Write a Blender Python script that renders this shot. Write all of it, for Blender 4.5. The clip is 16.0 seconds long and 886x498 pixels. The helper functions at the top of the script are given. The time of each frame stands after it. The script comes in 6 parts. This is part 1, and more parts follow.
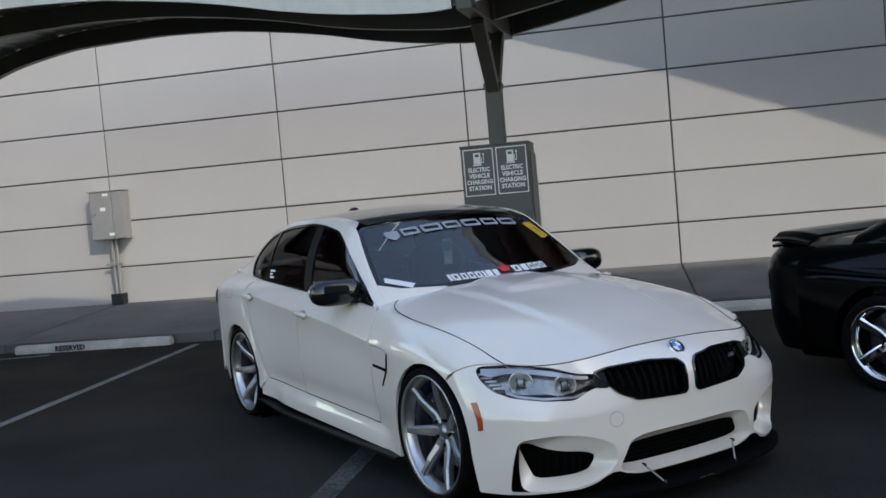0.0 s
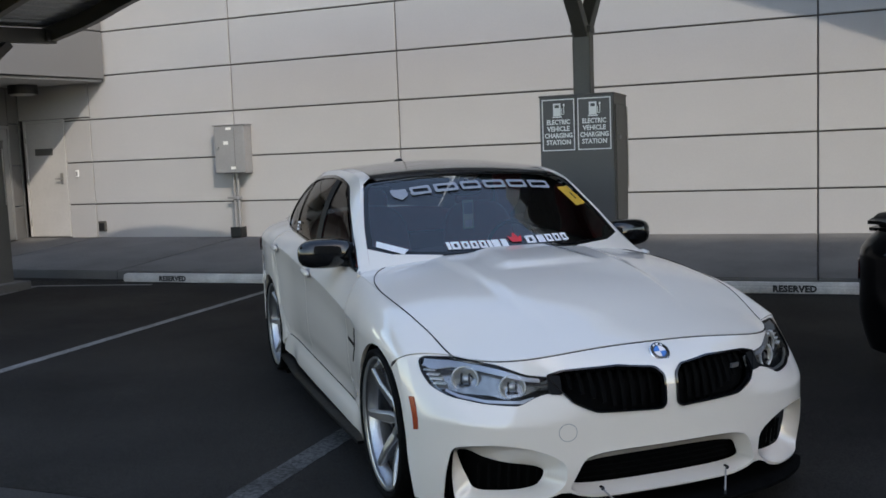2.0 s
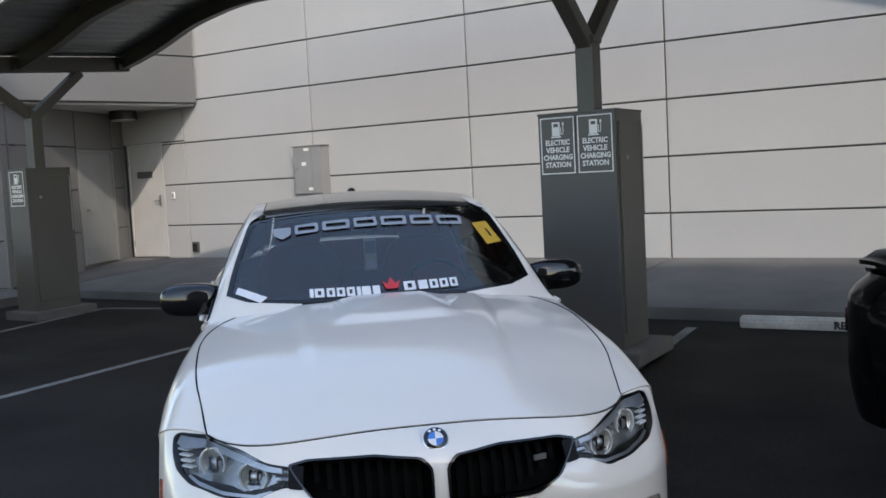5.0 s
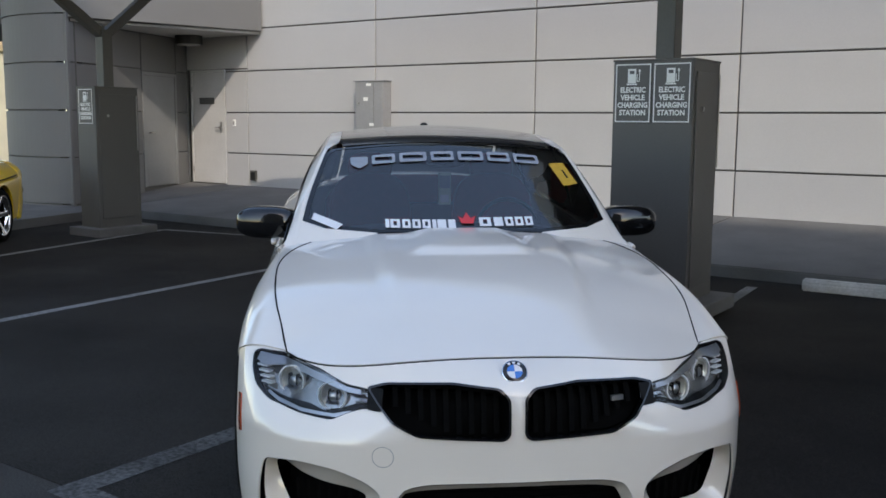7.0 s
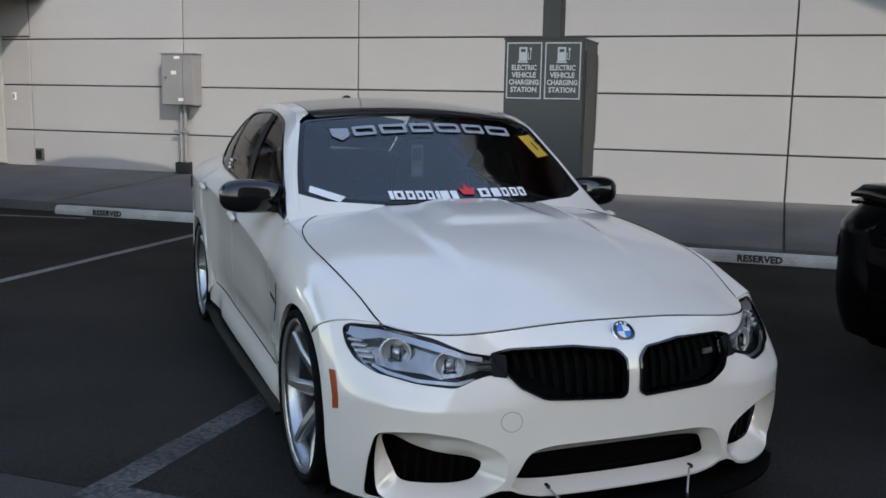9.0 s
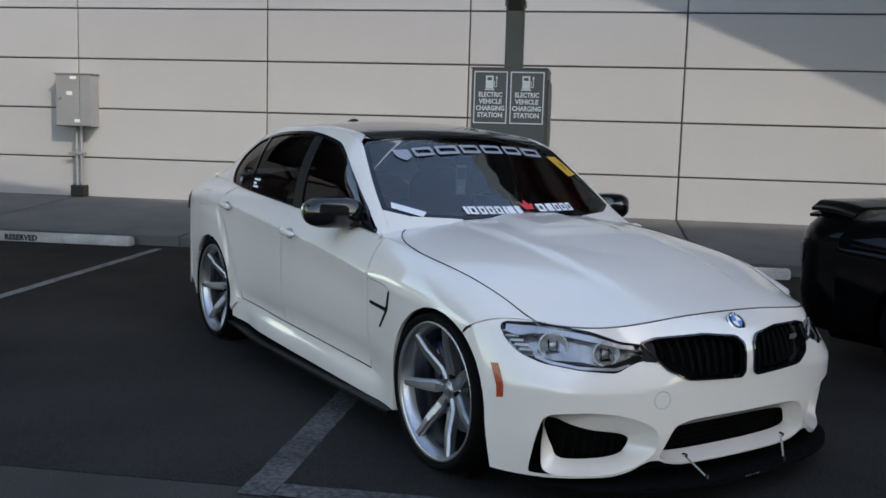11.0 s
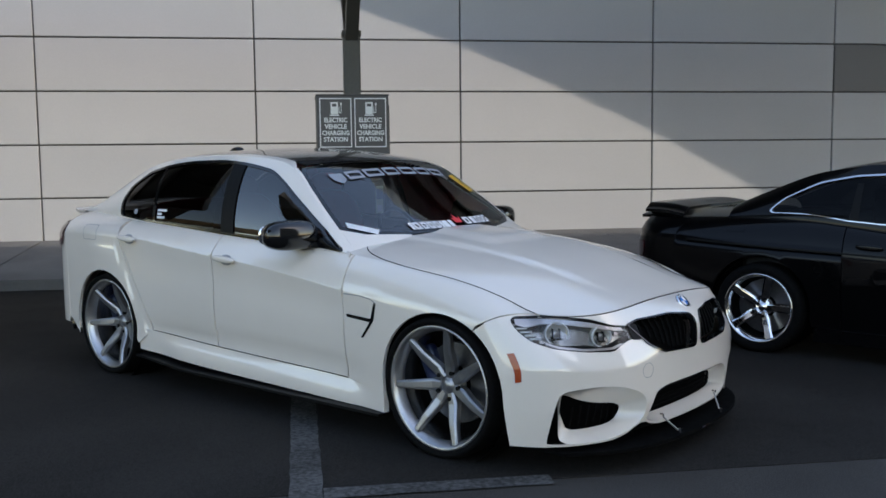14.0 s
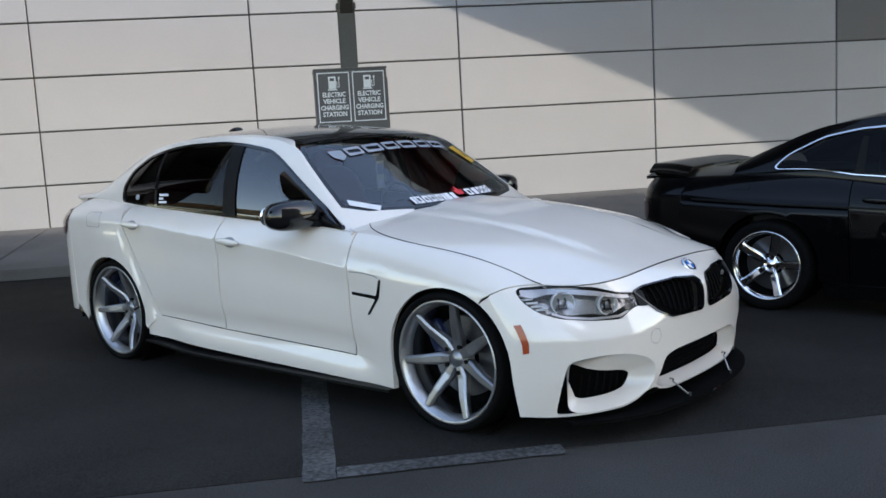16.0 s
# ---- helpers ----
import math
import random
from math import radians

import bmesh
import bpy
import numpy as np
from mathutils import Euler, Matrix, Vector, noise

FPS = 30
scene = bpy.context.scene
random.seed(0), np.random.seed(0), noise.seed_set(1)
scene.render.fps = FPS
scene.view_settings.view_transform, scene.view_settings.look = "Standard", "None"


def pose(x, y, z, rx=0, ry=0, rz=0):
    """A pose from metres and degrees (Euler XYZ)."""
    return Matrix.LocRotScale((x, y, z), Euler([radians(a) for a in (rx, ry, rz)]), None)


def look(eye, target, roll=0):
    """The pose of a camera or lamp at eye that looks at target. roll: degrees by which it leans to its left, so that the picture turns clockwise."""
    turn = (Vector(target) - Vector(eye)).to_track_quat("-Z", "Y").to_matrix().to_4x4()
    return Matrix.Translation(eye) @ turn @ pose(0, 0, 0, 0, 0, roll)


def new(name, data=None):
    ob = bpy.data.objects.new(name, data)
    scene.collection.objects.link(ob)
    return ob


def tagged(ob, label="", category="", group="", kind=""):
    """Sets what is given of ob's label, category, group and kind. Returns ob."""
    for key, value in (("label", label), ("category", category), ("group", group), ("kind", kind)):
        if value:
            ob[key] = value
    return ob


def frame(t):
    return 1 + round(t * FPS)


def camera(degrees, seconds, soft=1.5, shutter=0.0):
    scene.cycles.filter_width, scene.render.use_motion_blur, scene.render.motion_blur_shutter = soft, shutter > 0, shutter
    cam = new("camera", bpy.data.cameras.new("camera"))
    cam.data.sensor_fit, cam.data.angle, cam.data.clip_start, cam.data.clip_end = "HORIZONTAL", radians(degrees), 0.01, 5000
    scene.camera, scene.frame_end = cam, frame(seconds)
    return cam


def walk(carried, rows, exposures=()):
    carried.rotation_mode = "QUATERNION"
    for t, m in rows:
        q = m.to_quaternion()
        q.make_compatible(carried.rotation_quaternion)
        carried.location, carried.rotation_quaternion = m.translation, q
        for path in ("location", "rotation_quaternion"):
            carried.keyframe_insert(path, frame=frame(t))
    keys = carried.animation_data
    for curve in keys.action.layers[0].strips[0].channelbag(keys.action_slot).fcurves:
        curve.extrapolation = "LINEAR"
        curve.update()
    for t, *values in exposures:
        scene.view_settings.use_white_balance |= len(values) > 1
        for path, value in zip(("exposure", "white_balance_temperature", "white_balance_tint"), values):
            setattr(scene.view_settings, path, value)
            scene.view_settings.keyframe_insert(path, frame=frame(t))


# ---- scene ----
cam = camera(50.3, 16.0, 1.6)
PATH = [
    (0, (0.530, -4.125, 1.430), (0.151, -2.163, 1.337), -4.99),
    (0.5, (0.675, -3.907, 1.471), (0.231, -1.959, 1.377), -3.14),
    (1, (0.876, -3.710, 1.456), (0.334, -1.789, 1.326), -4.52),
    (1.5, (1.128, -3.521, 1.484), (0.489, -1.634, 1.309), -3.21),
    (2, (1.291, -3.317, 1.464), (0.553, -1.468, 1.271), -2.19),
    (2.5, (1.471, -3.074, 1.472), (0.685, -1.247, 1.258), -1.88),
    (3, (1.708, -2.866, 1.465), (0.792, -1.099, 1.265), -2.19),
    (3.5, (1.906, -2.696, 1.492), (0.962, -0.942, 1.305), -2.48),
    (5.8, (2.394, -2.013, 1.514), (1.233, -0.390, 1.365), -4.04),
    (6, (2.394, -2.017, 1.514), (1.211, -0.413, 1.351), -4.25),
    (6.5, (2.327, -2.033, 1.506), (1.115, -0.455, 1.306), -2.98),
    (7, (2.205, -2.215, 1.474), (1.071, -0.589, 1.207), 0.42),
    (7.5, (2.036, -2.359, 1.405), (0.943, -0.738, 0.984), 1.61),
    (8, (1.773, -2.411, 1.374), (0.832, -0.694, 0.968), 2.27),
    (8.5, (1.488, -2.496, 1.400), (0.692, -0.702, 1.019), 3.62),
    (9, (1.164, -2.772, 1.418), (0.511, -0.905, 1.117), 1.16),
    (9.2, (1.095, -2.839, 1.417), (0.440, -0.974, 1.108), 0.80),
    (11.3, (0.000, -3.552, 1.376), (-0.108, -1.569, 1.140), 1.59),
    (11.5, (-0.082, -3.603, 1.371), (-0.055, -1.620, 1.114), 1.76),
    (12, (-0.290, -3.722, 1.374), (-0.195, -1.738, 1.140), 2.30),
    (12.5, (-0.535, -3.891, 1.381), (-0.427, -1.905, 1.163), 1.17),
    (13, (-0.707, -3.938, 1.371), (-0.545, -1.957, 1.148), 1.24),
    (13.5, (-0.926, -3.903, 1.367), (-0.642, -1.931, 1.194), -1.25),
    (14, (-1.075, -3.908, 1.373), (-0.773, -1.940, 1.183), -0.58),
    (14.5, (-1.202, -3.963, 1.385), (-0.817, -2.015, 1.153), -1.72),
    (15, (-1.270, -3.979, 1.380), (-0.903, -2.028, 1.138), -1.50),
    (15.5, (-1.241, -3.943, 1.381), (-0.970, -1.976, 1.139), -2.57),
    (16, (-1.045, -3.887, 1.403), (-0.764, -1.924, 1.144), -3.20),
]
EXPOSURE = [(0, 1.36), (3.5, 1.36), (5.8, 1.54), (6.6, 1.50), (7.5, 1.42), (9.0, 1.40), (12.0, 1.42), (14.5, 1.45), (15.2, 1.55), (16.0, 1.74)]
walk(cam, [(t, look(eye, target, roll)) for t, eye, target, roll in PATH], EXPOSURE)

# ---- world, sun and exposure ----
scene.view_settings.use_white_balance = True
scene.view_settings.white_balance_temperature = 7120
scene.view_settings.white_balance_tint = 11
world = bpy.data.worlds.new("sky")
scene.world = world
world.use_nodes = True
wn = world.node_tree.nodes
sky = wn.new("ShaderNodeTexSky")
sky.sky_type = "NISHITA"
sky.sun_disc = False
sky.sun_elevation, sky.sun_rotation = radians(39.1), radians(135.0)
sky.air_density, sky.dust_density, sky.ozone_density = 1.0, 0.7, 0.6
wn["Background"].inputs["Strength"].default_value = 0.15
world.node_tree.links.new(sky.outputs["Color"], wn["Background"].inputs["Color"])
sun_data = bpy.data.lights.new("sun", "SUN")
sun_data.energy, sun_data.angle, sun_data.color = 0.94, radians(0.6), (1.0, 0.95, 0.88)
sun = new("sun", sun_data)
sun.matrix_world = look((10.0, -10.0, 11.5), (0, 0, 0))

# ---- materials ----


def mat(name, color, rough=0.5, metal=0.0, vary=0.0, scale=20.0, bump=0.0, bump_scale=200.0, coat=0.0, spec=0.5, random_tone=0.0, stain=0.0, stain_scale=0.8, detail=6.0):
    """A principled material with noise in its colour at two scales, relief, and a tone of its own for each object."""
    m = bpy.data.materials.new(name)
    m.use_nodes = True
    nt = m.node_tree
    n, l = nt.nodes, nt.links
    b = n["Principled BSDF"]
    b.inputs["Base Color"].default_value = (*color, 1)
    b.inputs["Roughness"].default_value = rough
    b.inputs["Metallic"].default_value = metal
    b.inputs["Coat Weight"].default_value = coat
    b.inputs["Coat Roughness"].default_value = 0.03
    b.inputs["Specular IOR Level"].default_value = spec
    tc = n.new("ShaderNodeTexCoord")
    value = None

    def noise_tex(sc, det):
        t = n.new("ShaderNodeTexNoise")
        t.inputs["Scale"].default_value = sc
        t.inputs["Detail"].default_value = det
        l.new(tc.outputs["Object"], t.inputs["Vector"])
        return t.outputs["Fac"]

    def ranged(sock, lo, hi, a=0.3, z=0.7):
        r = n.new("ShaderNodeMapRange")
        r.inputs["From Min"].default_value, r.inputs["From Max"].default_value = a, z
        r.inputs["To Min"].default_value, r.inputs["To Max"].default_value = lo, hi
        l.new(sock, r.inputs["Value"])
        return r.outputs["Result"]

    def times(a, c):
        if a is None:
            return c
        x = n.new("ShaderNodeMath")
        x.operation = "MULTIPLY"
        l.new(a, x.inputs[0]), l.new(c, x.inputs[1])
        return x.outputs[0]

    if vary:
        value = times(value, ranged(noise_tex(scale, detail), 1 - vary, 1 + vary))
    if stain:
        value = times(value, ranged(noise_tex(stain_scale, 4), 1 - stain, 1 + stain))
    if random_tone:
        info = n.new("ShaderNodeObjectInfo")
        value = times(value, ranged(info.outputs["Random"], 1 - random_tone, 1 + random_tone, 0, 1))
    if value is not None:
        mix = n.new("ShaderNodeVectorMath")
        mix.operation = "SCALE"
        mix.inputs[0].default_value = color
        l.new(value, mix.inputs["Scale"])
        l.new(mix.outputs[0], b.inputs["Base Color"])
        l.new(ranged(value, min(1, rough * 1.1), rough * 0.9, 0.8, 1.2), b.inputs["Roughness"])
    if bump:
        bp = n.new("ShaderNodeBump")
        bp.inputs["Strength"].default_value = bump
        bp.inputs["Distance"].default_value = 0.01
        l.new(noise_tex(bump_scale, 4), bp.inputs["Height"])
        l.new(bp.outputs[0], b.inputs["Normal"])
    return m


# two asphalt tones: darker in the stalls, lighter in the lane
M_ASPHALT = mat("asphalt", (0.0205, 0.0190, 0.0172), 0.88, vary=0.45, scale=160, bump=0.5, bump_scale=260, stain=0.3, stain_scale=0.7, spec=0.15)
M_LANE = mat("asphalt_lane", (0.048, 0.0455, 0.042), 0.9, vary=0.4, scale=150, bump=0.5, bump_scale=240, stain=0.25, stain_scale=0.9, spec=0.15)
M_LINE = mat("line_paint", (0.19, 0.19, 0.187), 0.8, vary=0.45, scale=60, bump=0.3, stain=0.25, stain_scale=3, spec=0.25)
M_LINE_WORN = mat("worn_line_paint", (0.072, 0.072, 0.070), 0.85, vary=0.5, scale=45, bump=0.3, stain=0.35, stain_scale=2.5, spec=0.15)
M_CONCRETE = mat("concrete", (0.118, 0.116, 0.113), 0.85, vary=0.12, scale=90, bump=0.25, stain=0.16, stain_scale=1.3, random_tone=0.05)
M_STOP = mat("wheel_stop_concrete", (0.50, 0.49, 0.47), 0.8, vary=0.12, scale=50, bump=0.3, stain=0.2, stain_scale=4)
M_PANEL = mat("wall_panel", (0.43, 0.423, 0.42), 0.55, vary=0.02, scale=60, stain=0.05, stain_scale=0.5, random_tone=0.035, bump=0.04, bump_scale=120)
# darker copy of wall_panel: shade in its colour; also one truly dark panel
M_PANEL_DARK_SHADE = mat("wall_panel_dark_shade", (0.150, 0.147, 0.144), 0.55, vary=0.03, scale=60, stain=0.06, stain_scale=0.5, random_tone=0.03, bump=0.04)
M_JOINT = mat("joint_sealant", (0.10, 0.095, 0.09), 0.8, vary=0.1, scale=30)
M_DOOR = mat("door_paint", (0.50, 0.49, 0.48), 0.45, vary=0.03, scale=20, stain=0.06, stain_scale=2)
M_DOOR_GREY = mat("grey_door_paint", (0.22, 0.22, 0.22), 0.45, vary=0.03, scale=20, stain=0.08, stain_scale=2)
M_STEEL = mat("bronze_paint", (0.082, 0.079, 0.071), 0.5, vary=0.06, scale=40, stain=0.08, stain_scale=2)
M_CABINET = mat("cabinet_paint", (0.088, 0.085, 0.081), 0.5, vary=0.04, scale=70, stain=0.08, stain_scale=1.5, bump=0.05)
M_BOX = mat("grey_enamel", (0.26, 0.26, 0.265), 0.45, vary=0.05, scale=40, stain=0.06, stain_scale=3)
M_DECK = mat("galvanised_deck", (0.30, 0.31, 0.31), 0.4, 0.6, vary=0.1, scale=30)
M_FASCIA = mat("fascia_paint", (0.62, 0.61, 0.57), 0.5, vary=0.05, scale=12, stain=0.12, stain_scale=2)
M_SIGN = mat("sign_brown", (0.075, 0.072, 0.07), 0.4, vary=0.05, scale=30)
M_WHITE = mat("sign_white", (0.78, 0.78, 0.76), 0.45, vary=0.02, scale=30)
M_LETTER = mat("stencil_black", (0.03, 0.03, 0.03), 0.8, vary=0.2, scale=60)
M_HARDWARE = mat("satin_steel", (0.34, 0.335, 0.325), 0.45, 0.8, vary=0.05, scale=60)
M_BLACKPLASTIC = mat("black_plastic", (0.012, 0.012, 0.012), 0.45, vary=0.1, scale=60)
M_SOFFIT = mat("soffit", (0.45, 0.44, 0.42), 0.7, vary=0.05, scale=10)
M_TAN = mat("tan_stucco", (0.50, 0.36, 0.20), 0.8, vary=0.06, scale=30)
# only for the unseen, added light blockers
M_BLOCKER = mat("blocker_tan", (0.17, 0.145, 0.12), 0.85, vary=0.08, scale=30, stain=0.1, stain_scale=0.4)
M_CREAM = mat("cream_stucco", (0.60, 0.52, 0.36), 0.8, vary=0.06, scale=2)
M_HEDGE = mat("hedge_leaves", (0.035, 0.05, 0.025), 0.7, vary=0.4, scale=12)

# ---- mesh helpers ----


def part(name, bm, material, parent=None, label="", smooth=False):
    """Links a bmesh as one mesh object under a thing or part."""
    me = bpy.data.meshes.new(name)
    bm.to_mesh(me)
    bm.free()
    if smooth:
        me.polygons.foreach_set("use_smooth", [True] * len(me.polygons))
    for m in material if isinstance(material, (list, tuple)) else [material]:
        me.materials.append(m)
    ob = new(name, me)
    ob.parent = parent
    if label:
        ob["label"] = label
    return ob


def thing(name, m, label, category, group="", kind=""):
    ob = new(name)
    ob.matrix_world = m
    ob.empty_display_size = 0.1
    return tagged(ob, label, category, group, kind)


def add_box(bm, lo, hi, bevel=0.0, m=None, seg=1):
    a, b = Vector(lo), Vector(hi)
    r = bmesh.ops.create_cube(bm, size=1.0, matrix=Matrix.Translation((a + b) / 2) @ Matrix.Diagonal((*(b - a), 1)))
    vs = r["verts"]
    if bevel:
        es = list({e for v in vs for e in v.link_edges})
        vs = bmesh.ops.bevel(bm, geom=es, offset=bevel, segments=seg, affect="EDGES", profile=0.5)["verts"]
        vs = list({v for v in vs})
    if m:
        allv = {v for v in vs}
        bmesh.ops.transform(bm, matrix=m, verts=list(allv))
    return vs


def box(lo, hi, bevel=0.0, seg=1):
    bm = bmesh.new()
    add_box(bm, lo, hi, bevel, seg=seg)
    return bm


def add_tube(bm, a, b, r, sides=12, r2=None):
    a, b = Vector(a), Vector(b)
    d = b - a
    m = Matrix.Translation((a + b) / 2) @ d.to_track_quat("Z", "Y").to_matrix().to_4x4()
    bmesh.ops.create_cone(bm, cap_ends=True, segments=sides, radius1=r, radius2=r if r2 is None else r2, depth=d.length, matrix=m)


def tube(a, b, r, sides=12, r2=None):
    bm = bmesh.new()
    add_tube(bm, a, b, r, sides, r2)
    return bm


def beam_between(a, b, w, h):
    """A rectangular bar from a to b, w across and h deep."""
    a, b = Vector(a), Vector(b)
    d = b - a
    q = d.to_track_quat("Y", "Z").to_matrix().to_4x4()
    bm = bmesh.new()
    add_box(bm, (-w / 2, -d.length / 2, -h / 2), (w / 2, d.length / 2, h / 2), 0.006)
    bmesh.ops.transform(bm, matrix=Matrix.Translation((a + b) / 2) @ q, verts=bm.verts)
    return bm


def prism(points, z0, z1):
    """A plan polygon, given anticlockwise, pulled up from z0 to z1."""
    bm = bmesh.new()
    lo = [bm.verts.new((x, y, z0)) for x, y in points]
    hi = [bm.verts.new((x, y, z1)) for x, y in points]
    n = len(points)
    bm.faces.new(lo[::-1]), bm.faces.new(hi)
    for i in range(n):
        bm.faces.new((lo[i], lo[(i + 1) % n], hi[(i + 1) % n], hi[i]))
    return bm


def text_bm(body, size, depth=0.0006, align="CENTER", bold=0.0, space=1.0):
    """Lettering in the built-in font as a mesh in the xy plane, facing +z."""
    cu = bpy.data.curves.new("lettering", "FONT")
    cu.body, cu.size, cu.extrude, cu.align_x, cu.align_y = body, size, depth, align, "CENTER"
    cu.resolution_u = 2
    cu.offset = bold
    cu.space_character = space
    ob = bpy.data.objects.new("lettering", cu)
    scene.collection.objects.link(ob)
    me = bpy.data.meshes.new_from_object(ob.evaluated_get(bpy.context.evaluated_depsgraph_get()))
    bpy.data.objects.remove(ob)
    bm = bmesh.new()
    bm.from_mesh(me)
    bpy.data.meshes.remove(me)
    return bm


def moved(bm, m):
    bmesh.ops.transform(bm, matrix=m, verts=bm.verts)
    return bm


def join(*bms):
    out = bmesh.new()
    for b in bms:
        me = bpy.data.meshes.new("join")
        b.to_mesh(me)
        b.free()
        out.from_mesh(me)
        bpy.data.meshes.remove(me)
    return out


def spline(*knots):
    """A smooth function through (x, value) knots, in rising x."""
    ks = sorted(knots)
    xs, ys = [k[0] for k in ks], [k[1] for k in ks]
    n = len(xs)
    sl = [(ys[i + 1] - ys[i]) / (xs[i + 1] - xs[i]) for i in range(n - 1)]
    ms = [sl[0]] + [0.0 if sl[i - 1] * sl[i] <= 0 else 2 * sl[i - 1] * sl[i] / (sl[i - 1] + sl[i]) for i in range(1, n - 1)] + [sl[-1]]

    def f(x):
        if x <= xs[0]:
            return ys[0]
        if x >= xs[-1]:
            return ys[-1]
        i = 0
        while x > xs[i + 1]:
            i += 1
        h = xs[i + 1] - xs[i]
        t = (x - xs[i]) / h
        return (2 * t**3 - 3 * t**2 + 1) * ys[i] + (t**3 - 2 * t**2 + t) * h * ms[i] + (-2 * t**3 + 3 * t**2) * ys[i + 1] + (t**3 - t**2) * h * ms[i + 1]

    return f


# ---- ground, lane, stalls ----
bm = bmesh.new()
bmesh.ops.create_grid(bm, x_segments=40, y_segments=40, size=400)
tagged(part("ground", bm, M_LANE), "asphalt of the car park's drive lane, in the lighter tone", "ground", kind="structure")
tagged(part("pavement", box((-30, -0.09, -0.05), (16, 6.72, 0.004)), M_ASPHALT), "asphalt of the parking stalls, in the darker tone", "pavement", kind="structure")


def painted_line(a, b, w, z=0.006, material=None):
    """A flat stripe of worn paint on the asphalt from a to b."""
    a, b = Vector((*a, 0)), Vector((*b, 0))
    d = (b - a).normalized()
    s = Vector((-d.y, d.x, 0)) * w / 2
    n = max(2, int((b - a).length / 0.06))
    rng = random.Random(int(abs(a.x * 31 + b.y * 17) * 100))
    bm = bmesh.new()
    rows = []
    for i in range(n + 1):
        p = a.lerp(b, i / n)
        rows.append([bm.verts.new((p + s * k * (1 + rng.uniform(-0.06, 0.06))) + Vector((0, 0, z))) for k in (-1, 1)])
    for r0, r1 in zip(rows, rows[1:]):
        bm.faces.new((r0[0], r1[0], r1[1], r0[1]))
    ob = part("parking_line", bm, material or M_LINE)
    return tagged(ob, "worn white painted stall line on asphalt", "parking line", "stall lines", "structure")


painted_line((-4.25, 0.0), (-4.66, 6.5), 0.10)
painted_line((-1.07, -0.17), (-1.07, 4.2), 0.14, 0.006, M_LINE_WORN)
painted_line((-0.998, -0.10), (-0.03, -0.10), 0.12, 0.0075, M_LINE_WORN)
painted_line((-0.02, 2.0), (-0.33, 6.35), 0.10)
painted_line((-7.2, 2.0), (-8.13, 6.0), 0.10)
painted_line((-8.13, 6.0), (-6.52, 6.31), 0.09, 0.0075)

# ---- sidewalk in slabs ----
COL0, PITCH, WALL_Y = -7.468, 2.921, 9.73
walkway = tagged(part("sidewalk", box((-26, 6.9, -0.05), (17, 9.9, 0.06)), M_JOINT), "raised concrete sidewalk along the building", "sidewalk", kind="structure")
bm = bmesh.new()
q = [(-PITCH / 2 + 0.006, 6.78), (PITCH / 2 - 0.006, 6.78), (PITCH / 2 - 0.006, 9.86), (-PITCH / 2 + 0.006, 9.86)]
lo = [bm.verts.new((x, y, -0.02)) for x, y in q]
hi = [bm.verts.new((x, y, 0.115 if y < 8 else 0.315)) for x, y in q]
bm.faces.new(hi)
for i in range(4):
    bm.faces.new((lo[i], lo[(i + 1) % 4], hi[(i + 1) % 4], hi[i]))
bmesh.ops.bevel(bm, geom=[e for e in bm.edges if all(v in hi for v in e.verts)], offset=0.012, segments=2, affect="EDGES")
first = part("slab", bm, M_CONCRETE, walkway)
first.location = (COL0 + 0.5 * PITCH, 0, 0)
for k in [i for i in range(-6, 8) if i]:
    s = new("slab", first.data)
    s.parent = walkway
    s.location = (COL0 + (k + 0.5) * PITCH, 0, 0)

# ---- building: long panelled wall ----
ROW0, RISE = 0.156, 0.7285
wall = tagged(part("wall_north", box((-12.0, WALL_Y + 0.03, -0.05), (17.0, WALL_Y + 0.35, 6.75)), M_JOINT), "long light grey metal panel wall with dark joints", "wall", kind="structure")


def panel_bm(w, h, t=0.045):
    bm = bmesh.new()
    add_box(bm, (-w / 2, -t / 2, -h / 2), (w / 2, t / 2, h / 2), 0.006)
    return bm


DOOR_L, DOOR_R, DOOR_T = -11.90, -10.97, 2.385
JOINT = 0.022
shared = {}


def panel(x0, x1, z0, z1, parent, material, y=WALL_Y):
    key = (round(x1 - x0, 3), round(z1 - z0, 3), material.name)
    if key not in shared:
        bm = panel_bm(x1 - x0 - JOINT, z1 - z0 - JOINT)
        me = bpy.data.meshes.new("panel")
        bm.to_mesh(me)
        bm.free()
        me.materials.append(material)
        shared[key] = me
    ob = new("panel", shared[key])
    ob.parent = parent
    ob.location = ((x0 + x1) / 2, y + 0.0225, (z0 + z1) / 2)
    return ob


COLUMNS = [COL0 + k * PITCH for k in range(-1, 8)] + [17.0]
for k in range(-1, 8):
    for r in range(9):
        panel(COLUMNS[k + 1], COLUMNS[k + 2], ROW0 + r * RISE, ROW0 + (r + 1) * RISE, wall, M_PANEL_DARK_SHADE if (k, r) == (5, 3) else M_PANEL)
for r in range(9):
    z0, z1 = ROW0 + r * RISE, ROW0 + (r + 1) * RISE
    if z1 < DOOR_T:
        panel(DOOR_R, COL0 - PITCH, z0, z1, wall, M_PANEL)
    else:
        panel(-12.0, COL0 - PITCH, max(z0, DOOR_T) if z0 < DOOR_T else z0, z1, wall, M_PANEL)
        if z0 < DOOR_T:
            panel(DOOR_R, COL0 - PITCH, z0, DOOR_T, wall, M_PANEL)

